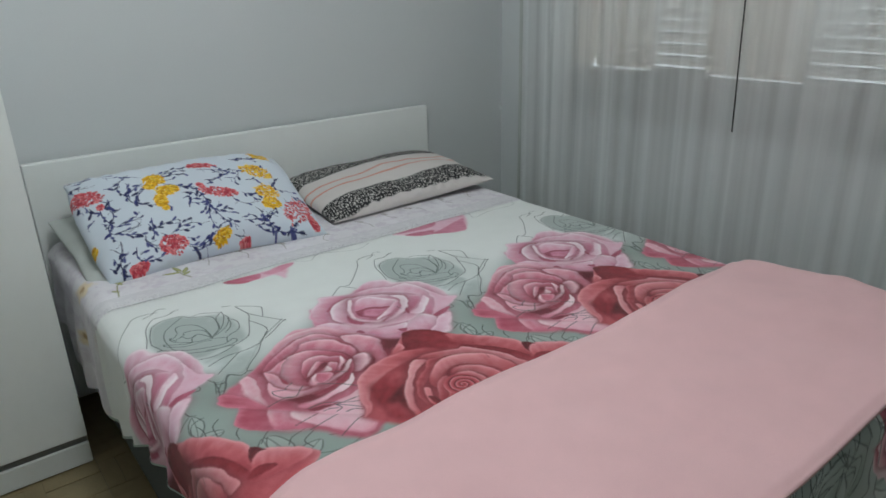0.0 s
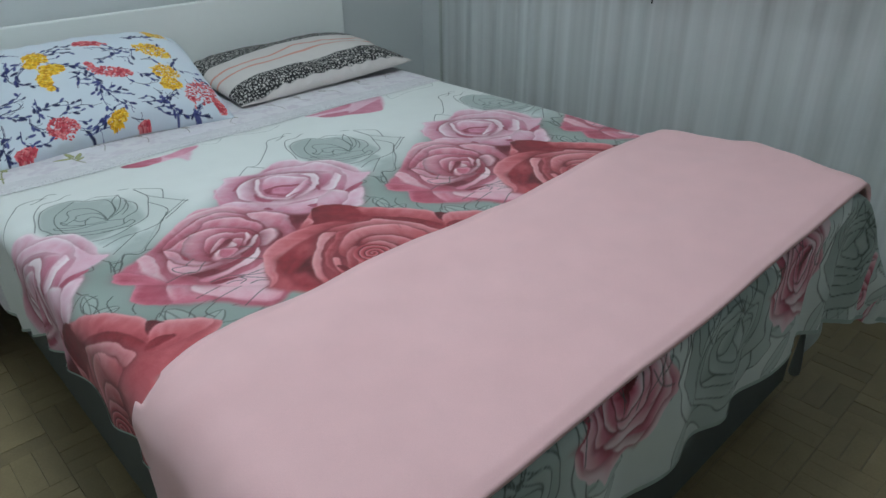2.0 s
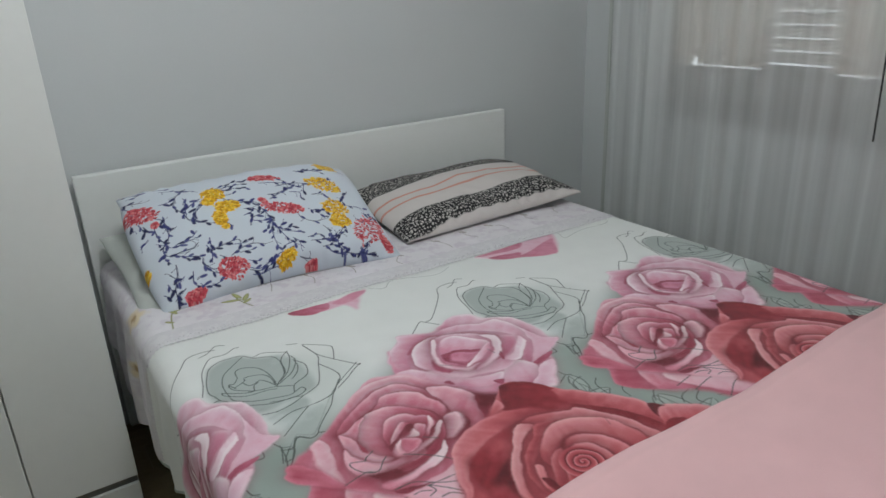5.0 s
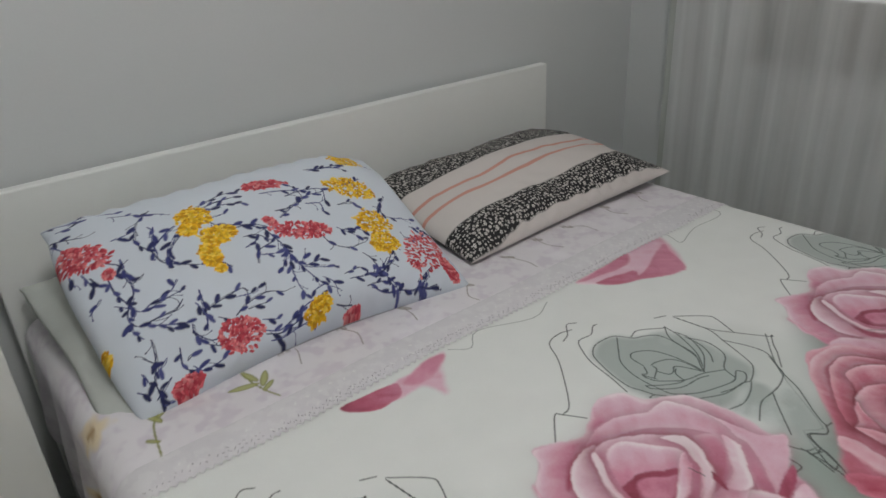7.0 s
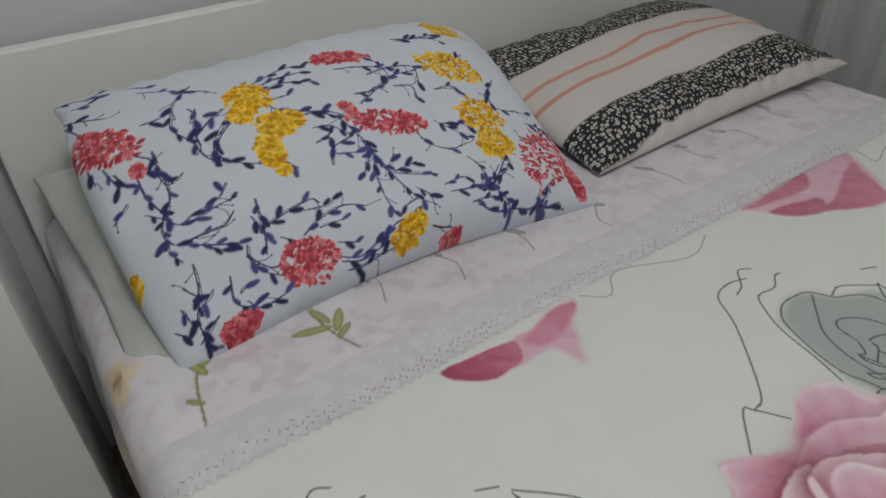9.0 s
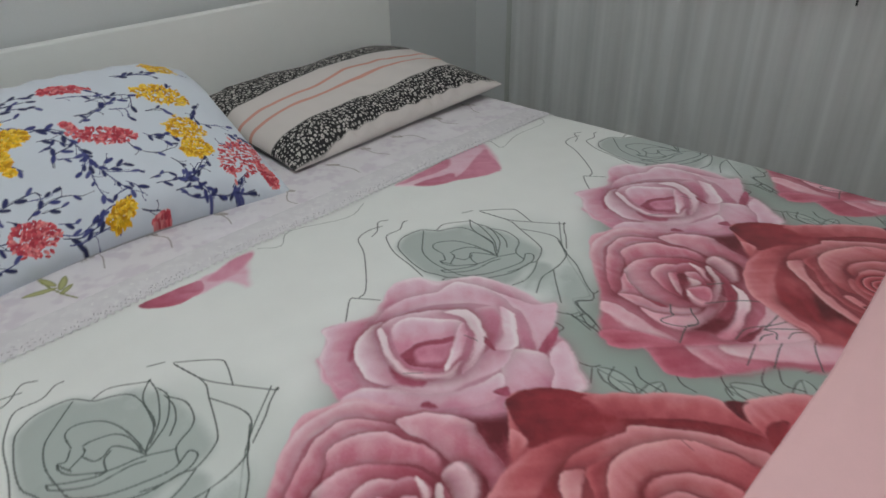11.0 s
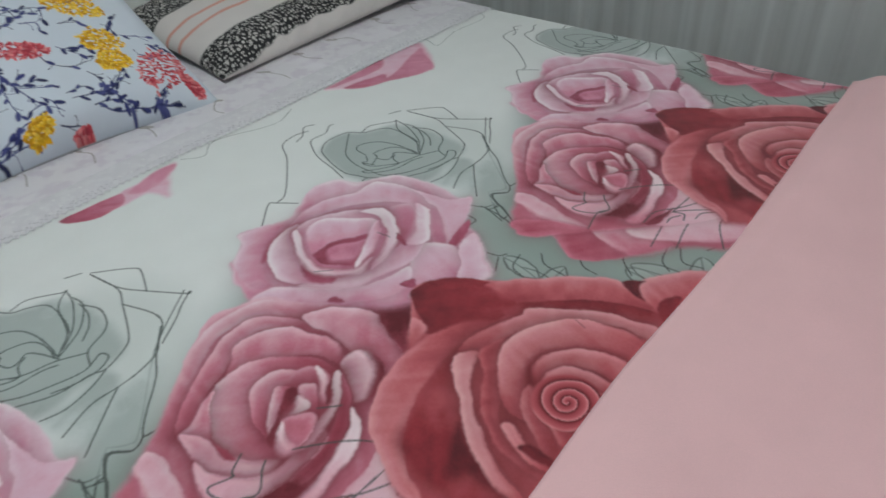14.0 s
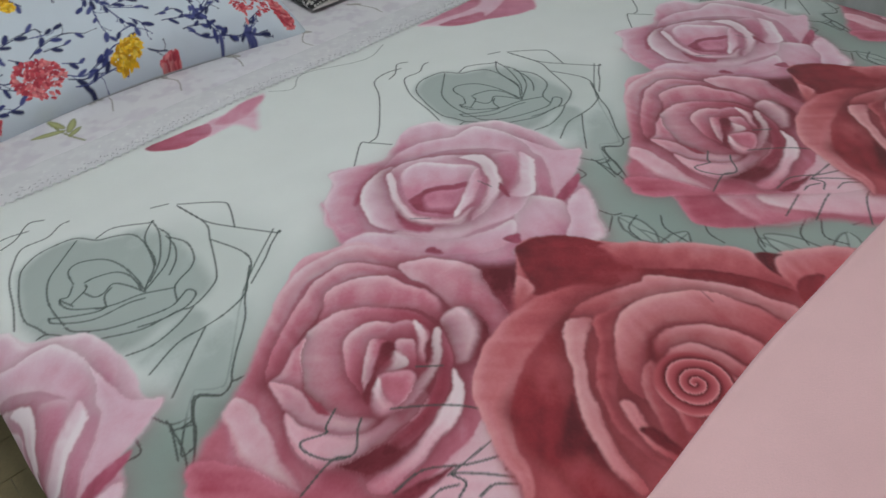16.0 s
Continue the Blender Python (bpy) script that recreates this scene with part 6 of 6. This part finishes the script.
# ---- bed ----
XL, XR, YF, ZT = 0.245, 1.762, 0.355, 0.597
bed = thing("bed", "double bed with a low white panel headboard", "bed")
part("headboard", box(0.235, 1.805, 2.445, 2.475, 0.02, 0.862, 0.004), LACQUER, bed, "plain white panel headboard")
part("base", box(0.29, 1.70, 0.40, 2.44, 0.035, 0.31, 0.012), BASE, bed, "dark grey upholstered bed base")
part("mattress", box(0.275, 1.715, 0.385, 2.44, 0.312, 0.575, 0.035, 4), TICKING, bed)
for x in (0.33, 1.66):
    for y in (0.45, 2.38):
        bm = bmesh.new()
        bmesh.ops.create_cone(bm, cap_ends=True, segments=16, radius1=0.02, radius2=0.025, depth=0.035, matrix=Matrix.Translation((x, y, 0.0175)))
        part("leg", bm, GAP, bed)


def drape(s, t, hang_l, hang_r, hang_f, r=0.05, lift=0.0, seed=0.0, fold=0.022, lump=0.004, xl=XL, xr=XR, yf=YF):
    """A cloth over the mattress: s across and t along it are lengths of cloth; past the edges it bends down and hangs in folds."""
    S, T = np.meshgrid(s, t)
    a, b, f = xl + r, xr - r, yf + r
    el, er, ef = np.clip(a - S, 0, None), np.clip(S - b, 0, None), np.clip(f - T, 0, None)
    el, er, ef = el * hang_l(T), er * hang_r(T), ef * hang_f(S)

    def bend(e):
        phi = np.clip(e / r, 0, math.pi / 2)
        return r * np.sin(phi), r * (1 - np.cos(phi)) + np.clip(e - r * math.pi / 2, 0, None)
    (ol, dl), (orr, dr), (of, df) = bend(el), bend(er), bend(ef)
    drop = np.maximum(np.maximum(dl, dr), df)
    X = np.clip(S, a, b) - ol + orr
    Y = np.maximum(T, f) - of
    side, foot = sm(0.02, 0.22, np.maximum(dl, dr)), sm(0.02, 0.22, df)
    wave = np.sin(2 * math.pi * (T / 0.17 + 0.5 * vnoise(T * 5 + seed, T * 0))) * 0.5 + 0.5 * (vnoise(T * 13 + seed, drop * 3) - 0.2)
    X += np.where(er > 0, 1, -1) * side * fold * wave
    wave = np.sin(2 * math.pi * (S / 0.23 + 0.5 * vnoise(S * 4 + seed, S * 0))) * 0.5 + 0.5 * (vnoise(S * 11 + seed, drop * 3) - 0.2)
    Y -= foot * fold * wave
    both = np.minimum(np.maximum(dl, dr), df)
    Y -= 0.3 * both
    X += np.where(er > 0, 0.3, -0.3) * both
    Zz = ZT + lift - drop + lump * (vnoise(S * 4 + seed, T * 4) - 0.5) * 2 + 0.35 * lump * (vnoise(S * 15 + seed, T * 15) - 0.5)
    U, V = np.clip(S, a, b) - el + er, np.maximum(T, f) - ef
    return np.stack([X, Y, Zz], -1), U.ravel(), V.ravel()


def lengths(*spans):
    """Joined ranges: (start, end, step), ..."""
    out = [np.arange(a, b - st * 0.5, st) for a, b, st in spans]
    return np.concatenate(out + [[spans[-1][1]]])


# duvet
s = lengths((-0.10, 0.24, 0.0032), (0.24, 1.76, 0.0016), (1.76, 2.14, 0.0036))
t = lengths((0.02, 0.40, 0.0040), (0.40, 0.88, 0.016), (0.88, 1.80, 0.0016), (1.80, 1.96, 0.02))
P, U, V = drape(s, t,
                lambda T: np.interp(T, [0.35, 0.9, 1.2, 1.43, 1.69, 1.9], [0.44, 0.44, 0.50, 0.58, 0.86, 0.9]),
                lambda T: np.interp(T, [0.0, 0.6, 1.2, 2.0], [0.98, 0.9, 0.85, 0.8]),
                lambda S: np.interp(S, [0.0, 0.77, 1.17, 1.55, 1.76, 2.2], [0.84, 0.83, 0.85, 0.88, 1.05, 1.05]), seed=3.0, lump=0.003)
duvet = grid_object("duvet", P, FLEECE, colour=rose_print(U, V))
tagged(duvet, "white fleece duvet printed with pink, red and grey roses", "duvet")
for name, edge, shift in (("foot_hem", P[:4], (0, -0.002, 0)), ("side_hem", P[:, :4], (-0.002, 0, 0)), ("side_hem", P[:, -4:], (0.002, 0, 0))):
    grid_object(name, edge + np.array(shift), COTTON, duvet, "narrow stitched hem", colour=np.broadcast_to(lin(172, 184, 177), (edge.shape[0] * edge.shape[1], 3)))

# folded-over sheet with lace
s = lengths((-0.10, 0.26, 0.004), (0.26, 1.75, 0.0021), (1.75, 1.90, 0.006))
t = lengths((1.765, 1.95, 0.0021), (1.95, 2.43, 0.012))
P, U, V = drape(s, t, lambda T: np.interp(T, [1.7, 1.85, 2.1, 2.4], [0.78, 0.90, 0.95, 0.6]), lambda T: 0.6 + 0 * T, lambda S: 1 + 0 * S, lift=0.0035, seed=3.0, fold=0.03, lump=0.003)
scallop = (0.0085 * np.abs(np.mod(s / 0.013, 1) * 2 - 1) + 0.010 * (vnoise(s * 6, s * 0 + 4) - 0.5))[None, :] * sm(1.87, 1.765, t)[:, None]
P[:, :, 1] += scallop
P[:, :, 2] += 0.004 * (vnoise(P[:, :, 0] * 9 + 30 * P[:, :, 1], P[:, :, 1] * 26) - 0.3) * sm(1.84, 1.92, P[:, :, 1])
P[0, :, 2] -= 0.001
col = sheet_print(U, V, 1.765, 1.842).reshape(P.shape)
nl = int(np.searchsorted(t, 1.842)) + 1
sheet = grid_object("top_sheet", P[nl - 1:], COTTON, colour=col[nl - 1:].reshape(-1, 3))
tagged(sheet, "lilac-white cotton sheet with eyelet lace border folded over the duvet", "sheet")
grid_object("lace_border", P[:nl], LACE, sheet, "white eyelet lace border with a scalloped edge", colour=col[:nl].reshape(-1, 3))

# blanket across the foot
s = lengths((-0.16, 0.36, 0.008), (0.36, 1.64, 0.010), (1.64, 1.92, 0.007))
t = lengths((0.352, 0.42, 0.005), (0.42, 0.86, 0.010), (0.86, 0.925, 0.004))
P, U, V = drape(s, t, lambda T: 0.98 + 0 * T, lambda T: 0.8 + 0 * T, lambda S: 0.0 + 0 * S, r=0.085, lift=0.018, seed=21.0, fold=0.012, lump=0.006, xl=XL - 0.014, xr=XR + 0.085, yf=0.15)
X0, T0 = P[:, :, 0].copy(), P[:, :, 1].copy()
P[:, :, 1] -= (0.012 + 0.016 * np.sin(math.pi * np.clip((X0 - 0.25) / 1.5, 0, 1)) + 0.050 * sm(0.40, 0.25, X0) + 0.02 * (vnoise(X0 * 3.5, X0 * 0 + 1) - 0.5)) * sm(0.5, 0.92, T0)
P[:, :, 0] -= 0.055 * sm(1.55, 1.78, X0) * (1 - np.sin(math.pi * np.clip((T0 - 0.34) / 0.58, 0, 1)))
P[:, :, 2] += (0.012 * (vnoise(X0 * 3, T0 * 5 + 8) - 0.5) + 0.008 * (vnoise(X0 * 9 + 3 * T0, T0 * 14) - 0.5)) * sm(0.36, 0.5, T0)
P[:, :, 2] += 0.016 * sm(1.1, 1.6, X0) * sm(1.88, 1.74, X0)
P[:, :, 2] -= (0.013 * sm(0.885, 0.925, T0) + 0.006 * sm(0.375, 0.352, T0)) * (P[:, :, 2] > 0.58)
blanket = grid_object("blanket", P, PINK)
tagged(blanket, "plain pale pink fleece blanket folded across the bed foot", "blanket")
solid = blanket.modifiers.new("thickness", "SOLIDIFY")
solid.thickness, solid.offset = 0.011, -1.0


# ---- pillows ----
def pillow(name, W, H, T, M, painter, material, label, nu=420, nv=280, low=0.55, seed=0.0, wrinkle=0.006, round_top=0.0, under_tone=(190, 192, 192), full=0.5, bulge=0.0, pinch=0.06, hem=None):
    u = np.sin(np.linspace(-1, 1, nu) * math.pi / 2) * 0.35 + np.linspace(-1, 1, nu) * 0.65
    v = np.sin(np.linspace(-1, 1, nv) * math.pi / 2) * 0.35 + np.linspace(-1, 1, nv) * 0.65
    Ug, Vg = np.meshgrid(u, v)
    X = W / 2 * Ug * (1 - 0.045 * np.cos(Vg * math.pi / 2) * Ug ** 2)
    X = X - bulge * np.cos(np.clip(Vg + 0.15, -1, 1) * math.pi / 2) * np.clip(-Ug, 0, 1) ** 2
    Y = H / 2 * Vg * (1 - np.where(Vg < 0, pinch, 0.06) * np.cos(Ug * math.pi / 2) * Vg ** 2)
    k = sm(0.55, 1, np.abs(Ug)) * sm(0.3, 1, Vg)
    X = X * (1 - 0.5 * round_top * k * (Ug > 0)) - 0.42 * round_top * sm(-0.4, 1, Vg) * np.clip(-Ug, 0, 1)
    Y = Y - H / 2 * round_top * k * np.where(Ug > 0, 1.6, -0.1)
    rim = np.clip((1 - np.abs(Ug) ** 2.8) * (1 - np.abs(Vg) ** 2.4), 0, 1)
    h = T * 0.5 * rim ** full
    crease = wrinkle * sm(0.0, 0.3, rim) * (vnoise(Ug * 3 + seed, Vg * 2.5) - 0.5) * 2 + 0.3 * wrinkle * (vnoise(Ug * 9 + seed, Vg * 6) - 0.5) * sm(0, 0.2, rim)
    pucker = 0.004 * np.sin(Ug * 38 + 3 * vnoise(Ug * 5, Vg * 2)) * sm(0.75, 1.0, np.abs(Vg)) * sm(0, 0.06, rim)
    topside = np.stack([X, Y, h + crease + pucker], -1)
    under = np.stack([X, Y, -h * low + crease * 0.3], -1)
    colour = None
    if painter:
        c = painter(Ug.ravel() * W / 2, Vg.ravel() * H / 2, W, H)
        below = np.broadcast_to(lin(*under_tone), c.shape)
        if hem:
            below = lay(below, lin(*hem), sm(-0.80, -0.84, Vg.ravel()))
        colour = np.concatenate([c, below])
    ob = grid_object(name, topside, material, colour=colour, extra=under)
    ob.matrix_world = M
    return tagged(ob, label, "pillow", "pillows on the bed")


def basis(c, x, y):
    x = Vector(x).normalized()
    z = x.cross(Vector(y)).normalized()
    y = z.cross(x)
    m = Matrix((x, y, z)).transposed().to_4x4()
    m.translation = c
    return m


pillow("pillow", 0.65, 0.455, 0.19, basis((0.675, 2.128, 0.694), (1, -0.05, 0.0), (-0.06, 0.89, 0.45)), floral_print, COTTON,
       "blue-white pillow printed with navy sprigs, red and yellow flowers", seed=2.0, low=0.40, round_top=0.09, full=0.42, wrinkle=0.009, bulge=0.045, pinch=0.15, nu=520, nv=360)
lower = pillow("pillow", 0.69, 0.45, 0.10, basis((0.636, 2.175, 0.634), (1, -0.03, 0.0), (-0.06, 0.96, 0.20)), None, PALE,
               "plain pale grey pillow lying under the floral one", nu=240, nv=160, seed=8.0, low=0.5, wrinkle=0.034, round_top=0.08, bulge=0.02)
pillow("pillow", 0.71, 0.49, 0.145, basis((1.398, 2.197, 0.637), (1, -0.02, 0.035), (0.02, 0.99, 0.05)), striped_print, COTTON,
       "off-white pillow with black flowered bands and coral stripes", seed=5.0, under_tone=(60, 60, 60), hem=(216, 210, 206), low=0.62, wrinkle=0.012, nu=520, nv=360)

# corner of the fitted sheet hanging out under the duvet
uu, vv = np.meshgrid(np.linspace(0, 1, 24), np.linspace(0, 1, 30))
P = np.stack([1.69 + 0.10 * uu - 0.02 * vv * (1 - uu), 0.392 - 0.02 * np.sin(uu * 9 + vv * 2) * vv - 0.012 * vv, 0.36 - vv * (0.22 + 0.07 * np.sin(uu * 5 + 0.6))], -1)
tagged(grid_object("fitted_sheet", P, PALE), "loose corner of a pale cotton fitted sheet under the duvet", "sheet")

# ---- parquet ----
SQ, FW = 0.15, 0.05
bm = box(-SQ / 2 + 0.0005, SQ / 2 - 0.0005, -FW / 2 + 0.0005, FW / 2 - 0.0005, -0.0079, 0.0, 0.0)
finger_mesh = bpy.data.meshes.new("parquet_block")
bm.to_mesh(finger_mesh)
bm.free()
finger_mesh.materials.append(PARQUET)
rest_quads = []
for i in range(int((EAST - WEST) / SQ) + 1):
    for j in range(int((NORTH - SOUTH) / SQ) + 1):
        cx, cy = WEST + (i + 0.5) * SQ, SOUTH + (j + 0.5) * SQ
        if cx > EAST - 0.05 or cy > NORTH - 0.05:
            continue
        for k in (-1, 0, 1):
            flat = (i + j) % 2 == 0
            fx, fy = (cx, cy + k * FW) if flat else (cx + k * FW, cy)
            seen = (-0.60 < cx < 0.32 and 0.55 < cy < 2.06) or (1.66 < cx < 2.28 and -0.10 < cy < 0.75)
            if seen:
                ob = new("parquet_block", finger_mesh)
                ob.parent = floor
                ob.matrix_local = Matrix.Translation((fx, fy, 0.0007 * math.sin(37 * fx + 51 * fy) - 0.0008)) @ Matrix.Rotation(0 if flat else math.pi / 2, 4, "Z")
            else:
                rest_quads.append((fx, fy, flat))
verts, faces = [], []
for fx, fy, flat in rest_quads:
    hx, hy = (SQ / 2 - 0.0005, FW / 2 - 0.0005) if flat else (FW / 2 - 0.0005, SQ / 2 - 0.0005)
    o = len(verts)
    for z in (-0.0079, -0.0006):
        verts += [(fx - hx, fy - hy, z), (fx + hx, fy - hy, z), (fx + hx, fy + hy, z), (fx - hx, fy + hy, z)]
    faces += [(o + 4, o + 5, o + 6, o + 7), (o, o + 1, o + 5, o + 4), (o + 1, o + 2, o + 6, o + 5), (o + 2, o + 3, o + 7, o + 6), (o + 3, o, o + 4, o + 7)]
me = bpy.data.meshes.new("parquet_rest")
me.from_pydata(verts, [], faces)
me.materials.append(PARQUET)
ob = new("parquet_rest", me)
ob.parent = floor
ob["kind"] = "stuff"
